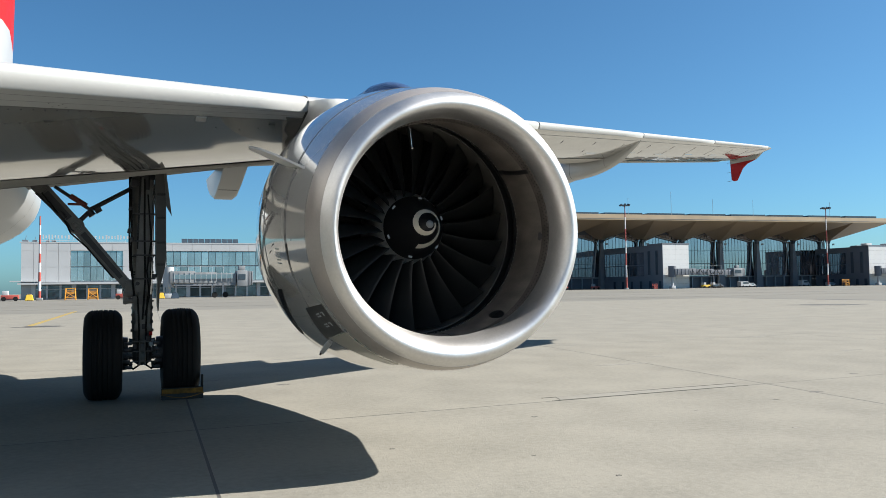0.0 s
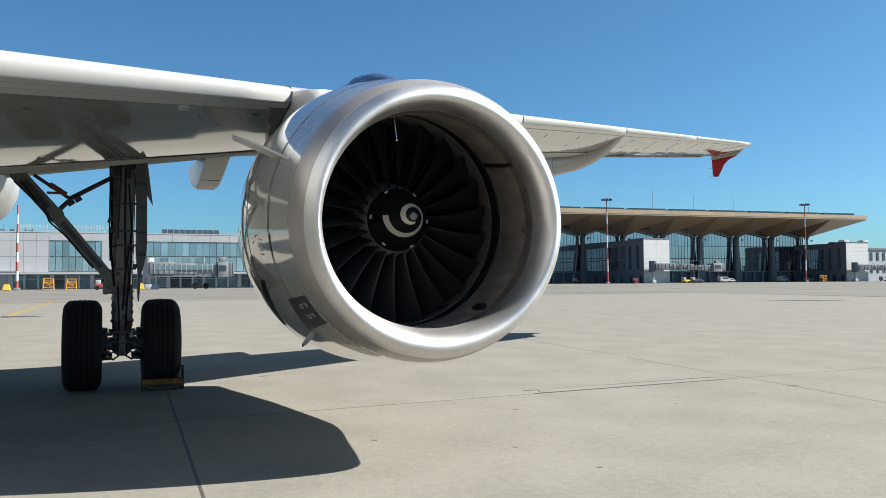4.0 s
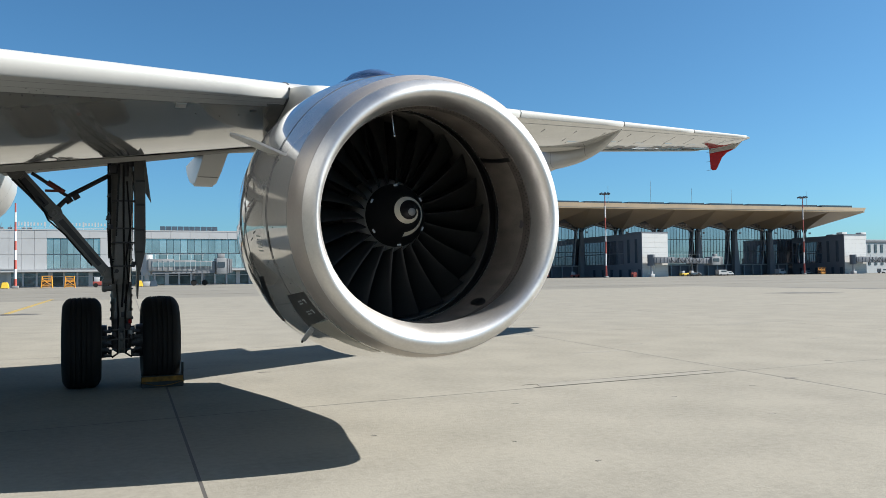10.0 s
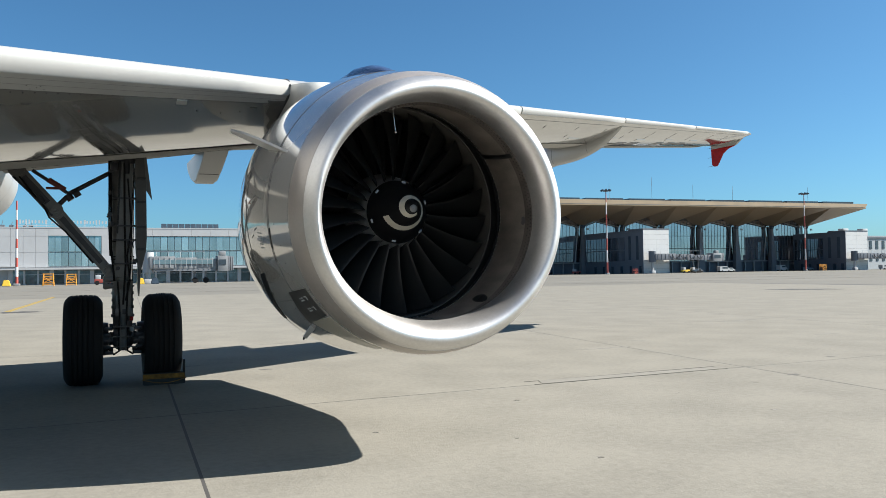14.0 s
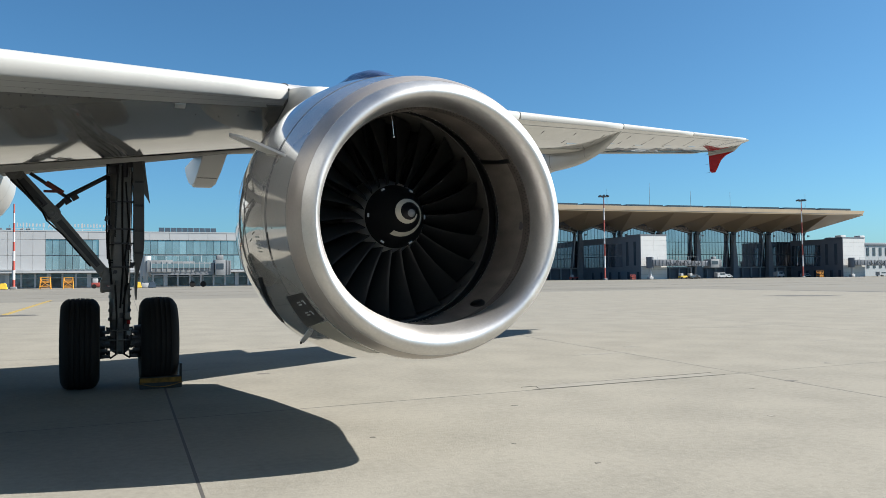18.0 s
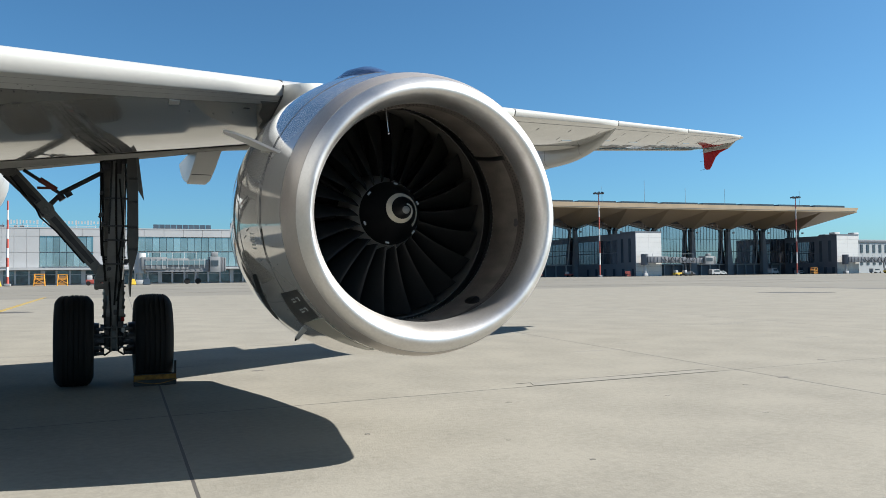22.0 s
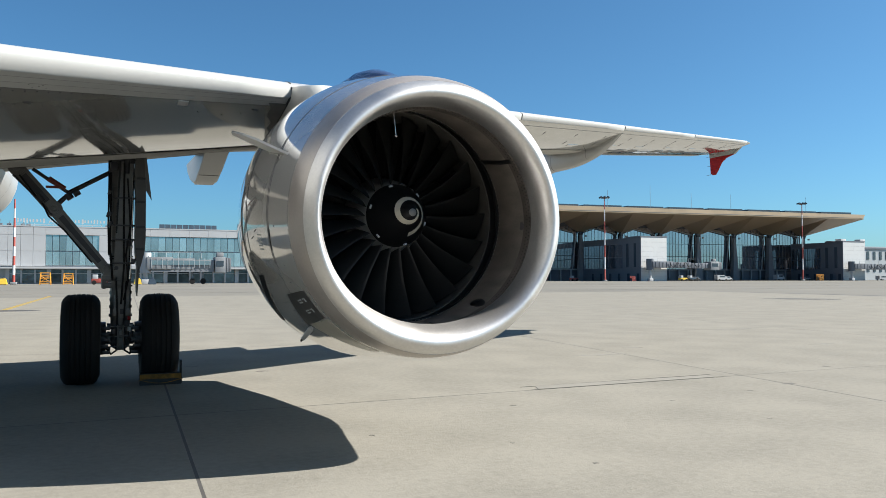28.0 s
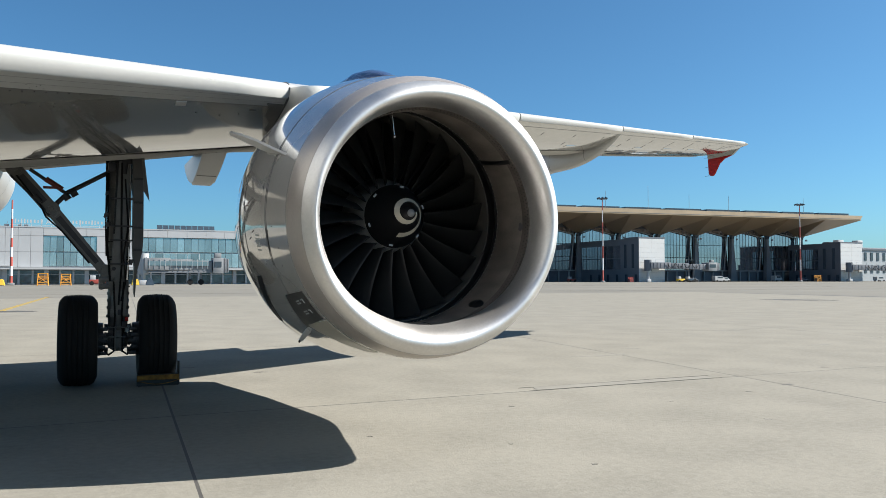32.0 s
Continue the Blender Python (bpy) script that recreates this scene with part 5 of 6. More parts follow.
    # glass wall behind the columns, pane by pane
    bm = bmesh.new()
    prism(bm, -40, 109, 3.0, 50, 0, 26)
    part("core", bm, GREY_CLADDING, t, "dark interior core")
    pane = None
    for i in range(-1, 6):
        for k in range(6):
            for z0, z1 in ((4.8, 9.8), (10.0, 15.0), (15.2, 21.5)):
                a = i * 18 + 0.1 + 3 * k
                if pane is None or abs(pane["h"] - (z1 - z0)) > 0.01:
                    bm = bmesh.new()
                    h = z1 - z0
                    solid(bm, [U * 0, U * 2.8, U * 2.8 + V * 0.15, V * 0.15, Vector((0, 0, h)), U * 2.8 + Vector((0, 0, h)), U * 2.8 + V * 0.15 + Vector((0, 0, h)), V * 0.15 + Vector((0, 0, h))])
                    o = part("pane", bm, GLASS, t)
                    o.location = T(a, 2.6, z0)
                    pane = o
                    pane["h"] = h
                else:
                    share(pane, Matrix.Translation(T(a, 2.6, z0)), t)
        bm = bmesh.new()
        for k in range(13):
            a = i * 18 + 1.5 * k
            prism(bm, a - 0.04, a + 0.04, 2.5, 2.6, 4.5, 22)
        part("mullions", bm, COLUMN, t, "grey facade mullions")
        for (a0, z0), (a1, z1) in (((1.2, 18.6), (7.2, 20.7)), ((7.2, 20.7), (16.8, 18.6)), ((2.8, 4.3), (15.2, 4.3))):
            bm = bmesh.new()
            solid(bm, [T(i * 18 + a0, 1.6, z0), T(i * 18 + a1, 1.6, z1), T(i * 18 + a1, 2.0, z1), T(i * 18 + a0, 2.0, z0),
                       T(i * 18 + a0, 1.6, z0 + 0.3), T(i * 18 + a1, 1.6, z1 + 0.3), T(i * 18 + a1, 2.0, z1 + 0.3), T(i * 18 + a0, 2.0, z0 + 0.3)])
            part("arch_frame", bm, CLADDING, t, "pale arched bay frame")
        bm = bmesh.new()
        for k in range(4):
            prism(bm, i * 18 + 1 + 4.5 * k, i * 18 + 1.35 + 4.5 * k, 1.9, 2.6, 0, 4.5)
        prism(bm, i * 18, i * 18 + 18, 1.8, 2.6, 4.2, 4.6)
        part("ground_frames", bm, MULLION, t)
    return t


terminal()


def gallery(x0, x1, deep):
    g = thing("boarding_gallery", "white-fronted boarding gallery block with dark glazed side wall", "building", "boarding galleries")
    y0, y1, h = 230.0, 230.0 + deep, 15.5
    bm = bmesh.new()
    box(bm, ((x0 + x1) / 2, (y0 + y1) / 2, h / 2), (x1 - x0, y1 - y0, h))
    w = part("wall", bm, GREY_CLADDING, g, "dark grey gallery wall")
    bm = bmesh.new()
    box(bm, ((x0 + x1) / 2, y0 + 4, h + 0.2), (x1 - x0 + 0.5, 8.6, 0.4))
    box(bm, ((x0 + x1) / 2, y0 + deep / 2, h - 0.4), (x1 - x0 + 0.3, deep, 0.3))
    part("parapet", bm, GREY_CLADDING, g)
    # front panels
    rows = 9
    for r in range(rows):
        if r in (3,):
            spans = ((x0, x0 + (x1 - x0) * 0.32), (x0 + (x1 - x0) * 0.32, x1))
        else:
            spans = ((x0, (x0 + x1) / 2), ((x0 + x1) / 2, x1))
        for a, b in spans:
            bm = bmesh.new()
            z0 = h * r / rows
            box(bm, ((a + b) / 2, y0 - 0.12, z0 + h / rows / 2), (b - a - 0.03, 0.2, h / rows - 0.035))
            part("front_panel", bm, WHITE_PANEL, w)
    # glazed side with a solid end
    for k in range(7):
        ya = y0 + 10.5 + (deep - 11) * k / 7
        for z0, z1 in ((4.6, 8.4), (8.7, 13.2)):
            bm = bmesh.new()
            box(bm, (x0 - 0.06, ya + (deep - 11) / 14, (z0 + z1) / 2), (0.12, (deep - 11) / 7 - 0.25, z1 - z0))
            part("side_pane", bm, GLASS, w)
    for ya in (y0 + 3.2, y0 + 7.6):
        bm = bmesh.new()
        box(bm, (x0 - 0.06, ya, 9.2), (0.12, 1.3, 8.5))
        part("slit_window", bm, SOLAR, w, "narrow dark window")
    for k in range(6):
        bm = bmesh.new()
        box(bm, (x0 - 0.1, y0 + 1.5 + k * deep / 6.5, 1.4), (0.2, 1.2, 2.6))
        part("service_door", bm, SOLAR, w)
    return g


gallery(174, 185.2, 36)
gallery(273, 285.2, 26)


BRIDGE_GREY = material("bridge_grey", (0.20, 0.21, 0.22), 0.5, vary=0.15, scale=0.6)


def jet_bridge(x0, x1, y, z0, z1, mat, label, cables=True, hub=2.0):
    b = thing("jet_bridge", label, "jet bridge", "jet bridges")
    n = 3
    L = (x1 - x0)
    for k in range(n):
        bm = bmesh.new()
        dz = -0.5 * k / n
        a, c = x0 + L * k / n * 0.8, x0 + L * (k + 1) / n * 0.8
        box(bm, ((a + c) / 2, y, (z0 + z1) / 2 + dz), (c - a + 0.8, 3.0 - 0.25 * k, (z1 - z0) * (1 - 0.07 * k)), bevel=0.03)
        part("tunnel", bm, mat if cables else BRIDGE_GREY, b)
        for q in range(5 if cables else 0):
            bm = bmesh.new()
            box(bm, (a + (c - a) * (q + 0.5) / 5, y - 1.58 + 0.12 * k, (z0 + z1) / 2 + dz), (0.12, 0.08, (z1 - z0) * 0.9))
            part("rib", bm, COLUMN if cables else MULLION, b)
    if not cables:
        bm = bmesh.new()
        box(bm, (x0 + L * 0.4, y - 1.53, (z0 + z1) / 2 + 0.1), (L * 0.76, 0.06, 0.9))
        part("window_strip", bm, GLASS, b, "pale glazed strip")
        for q in range(12):
            bm = bmesh.new()
            box(bm, (x0 + L * (0.03 + 0.067 * q), y - 1.57, (z0 + z1) / 2), (0.1, 0.06, z1 - z0 - 0.5))
            part("rib", bm, MULLION, b)
        for sy in (-1.2, 1.2):
            bm = bmesh.new()
            box(bm, (x0 + L * 0.42, y + sy, z0 - 0.35), (L * 0.8, 0.25, 0.4))
            part("beam", bm, COLUMN, b)
    bm = bmesh.new()
    tube(bm, (x0 - 0.6, y, z0 - 0.8), (x0 - 0.6, y, z1 + 0.9), hub, hub, 20)
    part("rotunda", bm, GREY_CLADDING if cables else CLADDING, b)
    bm = bmesh.new()
    tube(bm, (x0 - 0.6, y, 0), (x0 - 0.6, y, z0 - 0.8), 0.5, 0.5, 14)
    box(bm, (x0 - 0.6, y, 0.5), (1.6, 1.6, 1.0), bevel=0.1)
    part("pedestal", bm, CLADDING, b)
    bm = bmesh.new()
    box(bm, (x1 - L * 0.10, y, (z0 + z1) / 2 - 0.3), (L * 0.13, 3.6, z1 - z0 + 0.8), bevel=0.1)
    part("cab", bm, BRIDGE_GREY, b, "grey cab")
    bm = bmesh.new()
    for q in range(4):
        box(bm, (x1 - L * 0.03 + q * 0.35, y, (z0 + z1) / 2 - 0.3), (0.25, 3.5 - 0.1 * q, z1 - z0 + 0.7 - 0.1 * q), bevel=0.05)
    part("bellows", bm, COLUMN, b)
    for sx in (-1.1, 1.1):
        bm = bmesh.new()
        box(bm, (x0 + L * 0.62 + sx, y, z0 / 2 + 0.6), (0.35, 0.35, z0 - 0.6), ry=0.08 * sx)
        part("lift_leg", bm, COLUMN, b)
        bm = bmesh.new()
        tube(bm, (x0 + L * 0.62 + sx, y - 0.7, 0.6), (x0 + L * 0.62 + sx, y - 0.25, 0.6), 0.6, 0.6, 18)
        part("wheel", bm, RUBBER, b)
    for q in range(4 if cables else 0):
        bm = bmesh.new()
        cx = x0 + L * (0.22 + 0.12 * q)
        pts = [(cx + L * 0.11 * s, y - 1.75, z0 + 1.9 - 1.7 * math.sin(math.pi * s)) for s in (0, 0.2, 0.4, 0.6, 0.8, 1)]
        pipe(bm, pts, 0.09, 5)
        part("cable_loop", bm, RUBBER, b, "hanging black cable")
    bm = bmesh.new()
    for q in range(5):
        x = x0 + L * (0.06 + 0.15 * q)
        tube(bm, (x, y - 1.3, z1 - 0.3), (x, y - 1.3, z1 + 1.0), 0.05, 0.05, 5)
    box(bm, (x0 + L * 0.36, y - 1.3, z1 + 0.95), (L * 0.62, 0.06, 0.06))
    part("roof_rail", bm, MULLION, b)
    bm = bmesh.new()
    box(bm, (x1 - L * 0.10, y - 1.0, z1 + 0.6), (1.4, 1.2, 0.9), bevel=0.1)
    part("roof_unit", bm, BRIDGE_GREY, b)
    bm = bmesh.new()
    box(bm, (x1 - L * 0.10, y - 1.84, (z0 + z1) / 2), (L * 0.09, 0.08, 1.1))
    part("cab_window", bm, SOLAR, b, "dark cab window")
    return b


jet_bridge(176.6, 206.5, 227.5, 4.7, 6.9, GREY_CLADDING, "dark grey passenger jet bridge on lifting legs", hub=1.3)
jet_bridge(275.5, 312.0, 227.5, 4.5, 6.7, GREY_CLADDING, "dark grey passenger jet bridge beside a white block", hub=1.3)
jet_bridge(8.3, 24.0, 176.0, 3.1, 5.6, MULLION, "pale grey passenger jet bridge before the hall", False, 1.1)


def far_block():
    t = thing("office_block", "distant pale grey airport office block with dark windows", "building")
    bm = bmesh.new()
    box(bm, (318, 262, 7.5), (52, 20, 15))
    w = part("wall", bm, MULLION, t)
    for k in range(12):
        for z in (5.5, 11.0):
            bm = bmesh.new()
            box(bm, (295 + 4 * k, 251.95, z), (1.5, 0.2, 3.6))
            part("window", bm, SOLAR, w)
    bm = bmesh.new()
    box(bm, (318, 251.9, 14.2), (52.4, 0.5, 0.8))
    part("cornice", bm, GREY_CLADDING, t)
    for k, x in enumerate((297, 303, 309, 315)):
        bm = bmesh.new()
        box(bm, (x, 256, 16.2 + 0.5 * (k % 2)), (3.2, 3, 2.2 + (k % 2)), bevel=0.15)
        part("roof_unit", bm, CLADDING if k % 2 else GREY_CLADDING, t)


far_block()


SHOP_GLASS = material("dark_shop_glass", (0.10, 0.14, 0.165), 0.12, metal=0.6, vary=0.5, scale=0.9, random_part=0.6)


def left_hall():
    t = thing("arrivals_hall", "pale grey clad airport hall with teal window bands", "building")
    Y = 200.0
    bm = bmesh.new()
    box(bm, (16.5, Y + 15.5, 6.3), (77, 30, 12.6))
    w = part("wall", bm, MULLION, t, "grey wall core")

    def panel(x0, x1, z0, z1):
        bm = bmesh.new()
        box(bm, ((x0 + x1) / 2, Y + 0.3, (z0 + z1) / 2), (x1 - x0 - 0.05, 0.5, z1 - z0 - 0.05))
        part("wall_panel", bm, CLADDING, w)

    def pane(x0, x1, z0, z1):
        bm = bmesh.new()
        box(bm, ((x0 + x1) / 2, Y + 0.32, (z0 + z1) / 2), (x1 - x0 - 0.1, 0.2, z1 - z0 - 0.1))
        part("pane", bm, TEAL_GLASS, w)
    # cladding
    for k in range(4):
        x = -22 + 2.5 * k
        for z0, z1 in ((3.9, 7.3), (7.3, 10.9), (10.9, 12.7)):
            panel(x, x + 2.5, z0, z1)
    for k in range(13):
        x = -12 + 4.4 * k
        panel(x, x + 4.4, 11.0, 12.75)
    for z0, z1 in ((3.9, 7.3), (7.3, 11.0)):
        panel(-1.0, 3.6, z0, z1)
        panel(3.6, 8.5, z0, z1)
    # glazing
    for k in range(8):
        x = -12 + 11 * k / 8
        pane(x, x + 11 / 8, 7.4, 10.95)
        pane(x, x + 11 / 8, 4.1, 7.25)
    for k in range(28):
        x = 8.6 + 1.6 * k
        pane(x, x + 1.6, 7.6, 10.9)
        pane(x, x + 1.6, 4.0, 7.4)
    for k in range(26):
        x = -19.5 + 2.75 * k
        bm = bmesh.new()
        box(bm, (x + 1.375, Y + 0.32, 1.7), (2.65, 0.2, 2.8))
        part("shop_pane", bm, SHOP_GLASS, w)
        bm = bmesh.new()
        box(bm, (x + 1.375, Y + 0.2, 2.3), (2.7, 0.12, 0.12))
        part("transom", bm, CLADDING, w)
    for k in range(27):
        bm = bmesh.new()
        box(bm, (-19.5 + 2.75 * k, Y + 0.1, 1.7), (0.4 if k % 3 else 0.9, 0.6, 3.4))
        part("ground_post", bm, CLADDING, w)
    bm = bmesh.new()
    box(bm, (16, Y - 0.6, 3.6), (77, 2.2, 0.45))
    box(bm, (-21, Y - 0.6, 4.1), (6, 2.4, 0.25))
    part("awning", bm, CLADDING, t, "pale canopy over the ground floor")
    bm = bmesh.new()
    box(bm, (16.5, Y + 15.5, 12.85), (77.6, 31, 0.25))
    part("roof", bm, CLADDING, t)
    for k in range(10):
        bm = bmesh.new()
        box(bm, (12.9 + 1.35 * k, Y + 4, 13.7), (1.25, 0.15, 1.0), rx=-0.3)
        part("solar_panel", bm, SOLAR, t, "dark tilted solar panel")
    bm = bmesh.new()
    box(bm, (19, Y + 4.3, 13.1), (13.6, 0.5, 0.3))
    part("panel_rack", bm, MULLION, t)
    rnd = random.Random(8)
    for x0, x1 in ((-18.6, -12.4), (-6.3, -4.9), (-4.3, 1.2)):     # roof lettering as plain bars, but for one word
        x = x0
        while x < x1:
            wd = rnd.uniform(0.45, 0.85)
            bm = bmesh.new()
            box(bm, (x + wd / 2, Y + 1.5, 14.2), (wd * 0.5, 0.12, rnd.choice((0.6, 0.7, 1.0))))
            part("roof_sign_bar", bm, CLADDING, t, "white roof sign bar")
            x += wd + 0.1
    word = bpy.data.curves.new("roof_sign_word", "FONT")
    word.body, word.size, word.extrude = "Airport", 1.65, 0.06
    text = new("roof_sign_word", word)
    text.rotation_euler = (radians(90), 0, 0)
    text.location = (-11.6, Y + 1.5, 13.65)
    text.parent = t
    text["label"] = "white roof letters"
    word.materials.append(CLADDING)
    bm = bmesh.new()
    box(bm, (-9.5, Y + 1.6, 13.35), (18.5, 0.1, 0.1))
    for k in range(10):
        tube(bm, (-18.5 + 2 * k, Y + 1.6, 12.9), (-18.5 + 2 * k, Y + 1.6, 13.7), 0.05, 0.05, 5)
    part("sign_frame", bm, MULLION, t)
    for x, q in ((-21.4, 1.2), (-19.5, 0.9), (-16.8, 0.8), (-15.6, 0.9), (0.6, 0.6)):
        bm = bmesh.new()
        box(bm, (x, Y + 2.5, 13.2), (q, q, 0.6))
        tube(bm, (x, Y + 2.5, 13.3), (x + 0.2, Y + 2.5, 13.3 + q), 0.06, 0.05, 5)
        part("roof_unit", bm, GREY_CLADDING, t)


left_hall()


def mast(x, y, h, bands, heads):
    t = thing("light_mast", "tall red and white banded apron light mast", "mast", "apron light masts", at=(x, y, 0))
    for k in range(bands):
        bm = bmesh.new()
        r0, r1 = 0.30 - 0.16 * k / bands, 0.30 - 0.16 * (k + 1) / bands
        tube(bm, (0, 0, h * k / bands), (0, 0, h * (k + 1) / bands), r0, r1, 12)
        part("mast_band", bm, MAST_RED if k % 2 == 0 else MAST_WHITE, t)
    bm = bmesh.new()
    box(bm, (0, 0, 0.25), (1.2, 1.2, 0.5), bevel=0.1)
    part("base", bm, BRIDGE_GREY, t)
    if heads:
        bm = bmesh.new()
        tube(bm, (0, 0, h - 0.3), (0, 0, h + 0.1), 1.1, 1.1, 16)
        part("crown", bm, COLUMN, t)
        for k in range(6):
            a = 2 * math.pi * k / 6
            bm = bmesh.new()
            box(bm, (1.5 * math.cos(a), 1.5 * math.sin(a), h + 0.1), (0.9, 0.6, 0.5), rz=a, ry=0.4, bevel=0.05)
            part("lamp_head", bm, SOLAR, t)


mast(158.9, 230, 28.8, 7, True)
mast(251.2, 230, 30.0, 7, True)
mast(-16.65, 180, 17.0, 9, False)


def van(x, y, L, H, mat, label, turn=0.0):
    t = thing("van", label, "van", at=(x, y, 0))
    t.rotation_euler = (0, 0, turn)
    bm = bmesh.new()
    prof = [(-L / 2, 0.4), (-L / 2, H * 0.95), (-L / 2 + 0.2, H), (L * 0.2, H), (L * 0.34, H * 0.62), (L / 2, H * 0.5), (L / 2, 0.4)]
    loft(bm, [[(a, -0.95, b) for a, b in prof], [(a, 0.95, b) for a, b in prof]])
    bmesh.ops.bevel(bm, geom=bm.edges[:], offset=0.06, segments=2, affect="EDGES")
    part("body", bm, mat, t)
    bm = bmesh.new()
    box(bm, (-0.02 * L, -0.97, H * 0.75), (L * 0.5, 0.04, H * 0.26))
    part("side_window", bm, SOLAR, t)
    for sx in (-0.3, 0.32):
        for sy in (-0.9, 0.75):
            bm = bmesh.new()
            tube(bm, (sx * L, sy - 0.1, 0.36), (sx * L, sy + 0.15, 0.36), 0.36, 0.36, 16)
            part("wheel", bm, RUBBER, t)


van(217.5, 238, 5.2, 2.2, CLADDING, "white van parked by the terminal")
van(206.5, 240, 4.4, 1.5, GREY_CLADDING, "dark car parked by the terminal")
van(225, 243, 4.5, 1.6, MULLION, "silver car parked by the terminal", 0.1)
van(290, 226, 5.0, 2.0, CLADDING, "white van under the jet bridge")
van(255.5, 246, 5.2, 2.4, CLADDING, "white van beside the light mast", 0.2)
van(268, 244, 4.4, 1.5, MULLION, "pale car beside the gallery", 0.1)


def tug(x, y, mat, label):
    t = thing("ground_tug", label, "vehicle", "apron ground vehicles", at=(x, y, 0))
    bm = bmesh.new()
    box(bm, (0, 0, 0.75), (3.0, 1.5, 0.8), bevel=0.12)
    part("body", bm, mat, t)
    bm = bmesh.new()
    box(bm, (-0.8, 0, 1.5), (1.0, 1.4, 0.9), bevel=0.08)
    part("cab", bm, CLADDING, t)
    for sx in (-1, 1):
        bm = bmesh.new()
        tube(bm, (sx, -0.8, 0.42), (sx, -0.5, 0.42), 0.42, 0.42, 14)
        part("wheel", bm, RUBBER, t)


tug(189.0, 226, YELLOW, "small yellow baggage tug")
tug(193.0, 226, SOLAR, "small dark baggage tug")
tug(160.5, 252, MAST_RED, "small red apron tug")
tug(146, 250, MAST_RED, "low red apron trailer")
tug(297, 226, YELLOW, "small yellow apron tug")
tug(-21.0, 172, MAST_RED, "red and white apron tug")
tug(-24.5, 172, MAST_RED, "red and white apron tug")
tug(-1.0, 170, MAST_RED, "small red tug before the hall")


def scaffold(x, y, s, mat, label):
    t = thing("work_platform", label, "platform", "work platforms", at=(x, y, 0))
    for sx in (-1, 1):
        for sy in (-1, 1):
            bm = bmesh.new()
            tube(bm, (sx * s * 0.5, sy * s * 0.4, 0), (sx * s * 0.42, sy * s * 0.4, s * 1.25), 0.09, 0.09, 6)
            part("post", bm, mat, t)
    for z in (0.3, 0.65, 0.95, 1.2):
        for sy in (-0.4, 0.4):
            bm = bmesh.new()
            box(bm, (0, sy * s, z * s), (s, 0.1, 0.16))
            part("rail", bm, mat, t)
    for k in range(4):
        bm = bmesh.new()
        box(bm, (0, -s * 0.3 + s * 0.2 * k, s * (0.12 + 0.22 * k)), (s * 0.8, s * 0.22, 0.12))
        part("step", bm, mat, t)
    bm = bmesh.new()
    box(bm, (0, 0, s * 0.55), (s * 0.9, s * 0.7, s * 0.12), bevel=0.03)
    part("deck", bm, DARK_METAL, t, "dark grid deck")
    for sx in (-1, 1):
        bm = bmesh.new()
        tube(bm, (sx * s * 0.5, -s * 0.42, s * 0.08), (sx * s * 0.44, -s * 0.42, s * 1.0), 0.07, 0.07, 6)
        tube(bm, (sx * s * 0.5, -s * 0.42, s * 0.2), (-sx * s * 0.4, -s * 0.42, s * 0.9), 0.06, 0.06, 6)
        part("brace", bm, mat, t)


scaffold(-10.6, 172, 1.9, ORANGE, "orange rolling work platform")
scaffold(-6.6, 172, 1.8, ORANGE, "orange rolling work platform")
scaffold(258, 228, 2.0, ORANGE, "orange rolling work platform")
scaffold(169, 228, 1.4, MAST_RED, "red barrier frame beside the gallery")


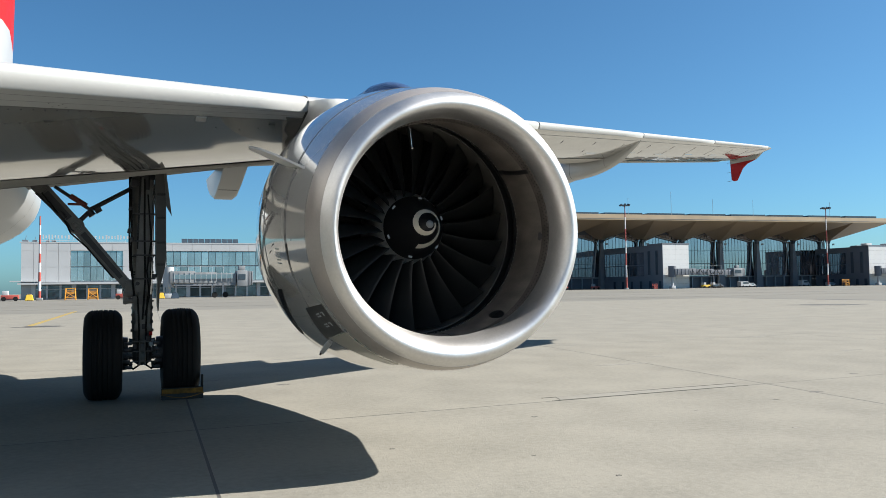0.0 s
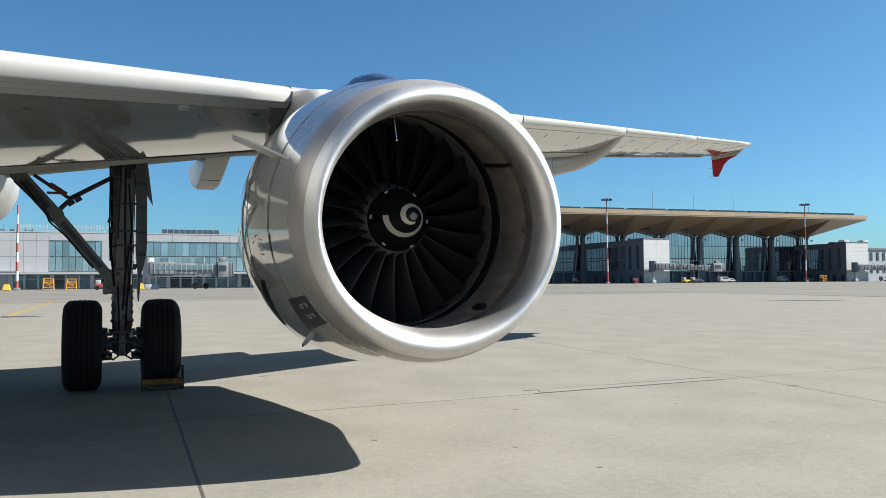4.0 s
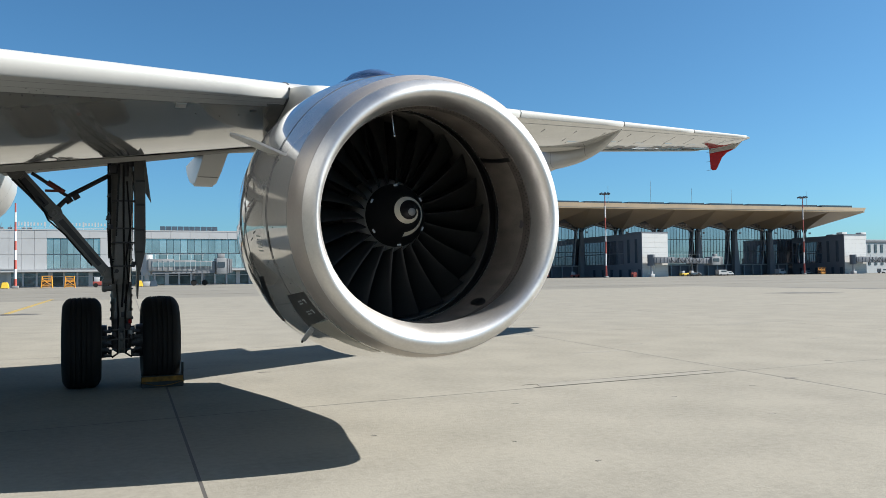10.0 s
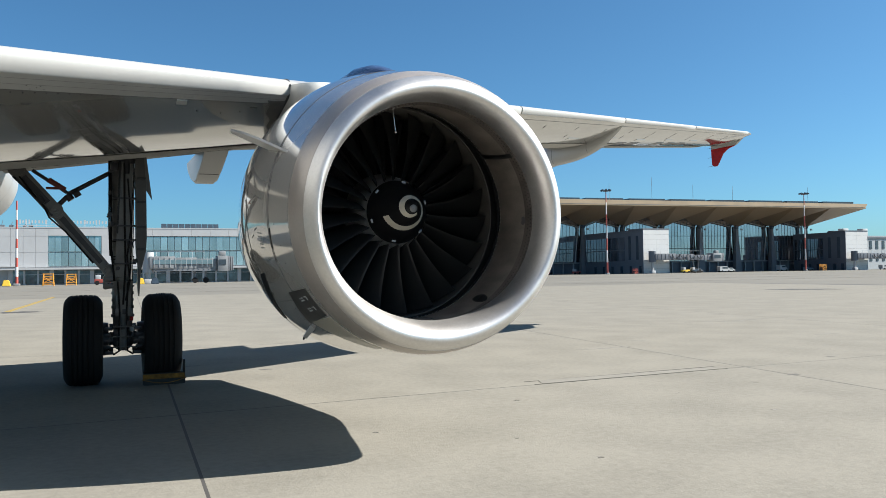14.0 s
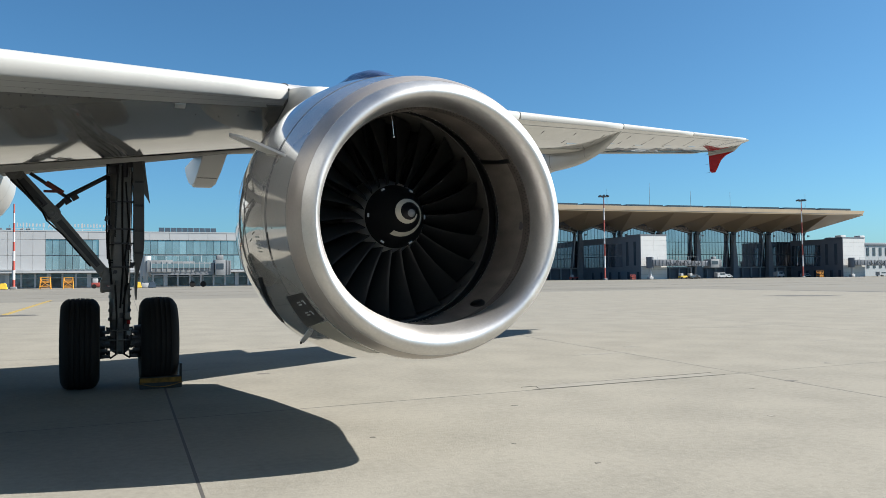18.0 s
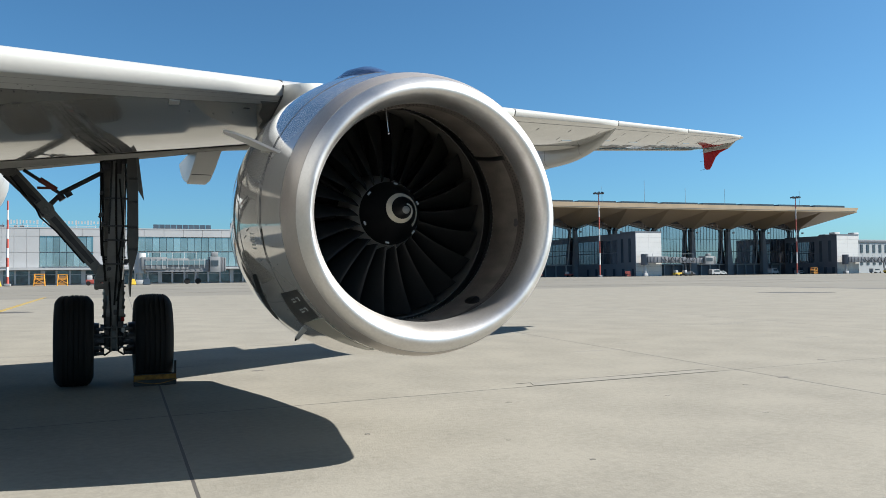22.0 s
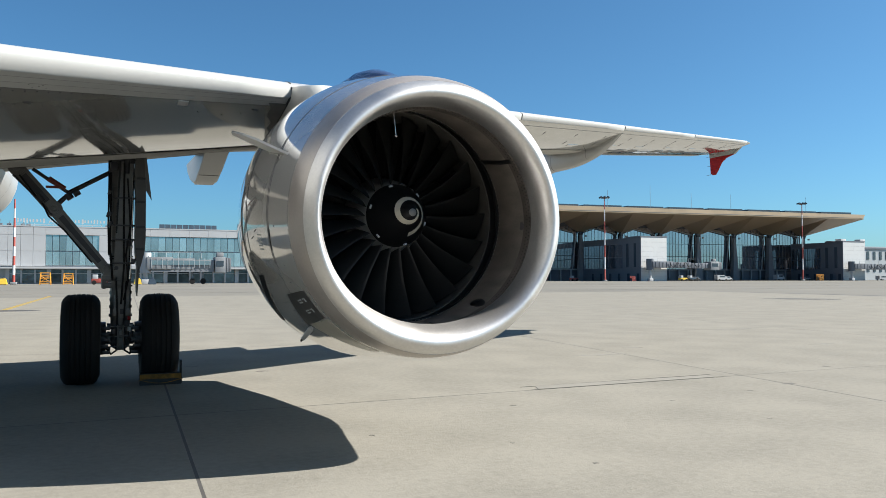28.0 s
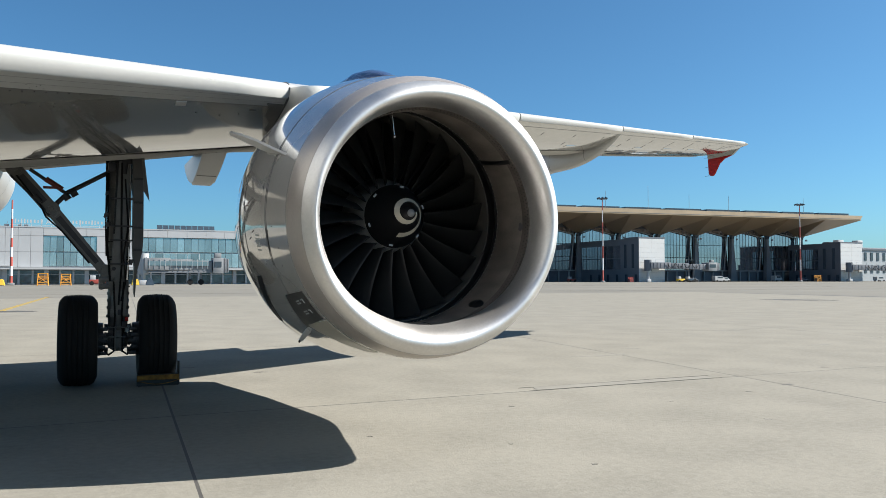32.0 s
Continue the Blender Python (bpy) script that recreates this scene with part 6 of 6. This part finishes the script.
def bollard(x, y, mat, label):
    t = thing("marker_block", label, "block", "apron marker blocks", at=(x, y, 0))
    bm = bmesh.new()
    solid(bm, [(-0.8, -0.6, 0), (0.8, -0.6, 0), (0.8, 0.6, 0), (-0.8, 0.6, 0), (-0.5, -0.4, 1.2), (0.5, -0.4, 1.2), (0.5, 0.4, 1.2), (-0.5, 0.4, 1.2)])
    bmesh.ops.bevel(bm, geom=bm.edges[:], offset=0.1, segments=2, affect="EDGES")
    part("body", bm, mat, t)
    bm = bmesh.new()
    box(bm, (0, 0, 1.3), (0.5, 0.4, 0.25), bevel=0.05)
    part("cap", bm, SOLAR, t)


bollard(-18.2, 177, YELLOW, "yellow concrete marker block")
bollard(6.0, 172, YELLOW, "yellow concrete marker block")
bollard(8.6, 170, SOLAR, "dark concrete marker block with a flat cap")

slabs()

TURNS = [(0, 256), (0.5, -580), (1.5, -2218), (2, -3008), (2.5, -3776), (3, -4526), (3.5, -5260), (5.5, -7970), (6, -8578), (6.5, -9198), (7, -9772), (7.5, -10330), (8, -10852), (8.5, -11350), (9, -11818), (9.5, -12272), (10, -12690), (10.5, -13080), (11, -13438), (11.5, -13766), (12, -14060), (12.5, -14332), (13, -14558), (13.5, -14760), (14, -14924), (14.5, -15048), (16.5, -15198), (17, -15132), (17.5, -15022), (18, -14884), (18.5, -14702), (19, -14474), (19.5, -14206), (20, -13902), (20.5, -13558), (21, -13170), (21.5, -12746), (22, -12282), (22.5, -11790), (23, -11270), (23.5, -10726), (24, -10152), (24.5, -9558), (25, -8938), (25.5, -8302), (27.5, -5514), (28, -4758), (28.5, -3982), (29, -3176), (29.5, -2340), (30, -1454), (30.5, -540), (31, 430), (31.5, 1398), (32, 2416)]


def motions():
    """The fan turns all the time, ever more slowly, then the other way."""
    ts = [p[0] for p in TURNS]
    an = [p[1] for p in TURNS]
    sl = [(an[min(i + 1, len(an) - 1)] - an[max(i - 1, 0)]) / (ts[min(i + 1, len(ts) - 1)] - ts[max(i - 1, 0)]) for i in range(len(ts))]
    rows = []
    k = 0
    for fr in range(0, 32 * FPS + 1):
        t = fr / FPS
        while k < len(ts) - 2 and t > ts[k + 1]:
            k += 1
        h = ts[k + 1] - ts[k]
        s = (t - ts[k]) / h
        a = (2 * s ** 3 - 3 * s * s + 1) * an[k] + (s ** 3 - 2 * s * s + s) * h * sl[k] + (3 * s * s - 2 * s ** 3) * an[k + 1] + (s ** 3 - s * s) * h * sl[k + 1]
        rows.append((t, Matrix.Translation((PX, FAN_Y, PZ)) @ Matrix.Rotation(radians(-a), 4, "Y")))
    walk(rotor, rows)


motions()
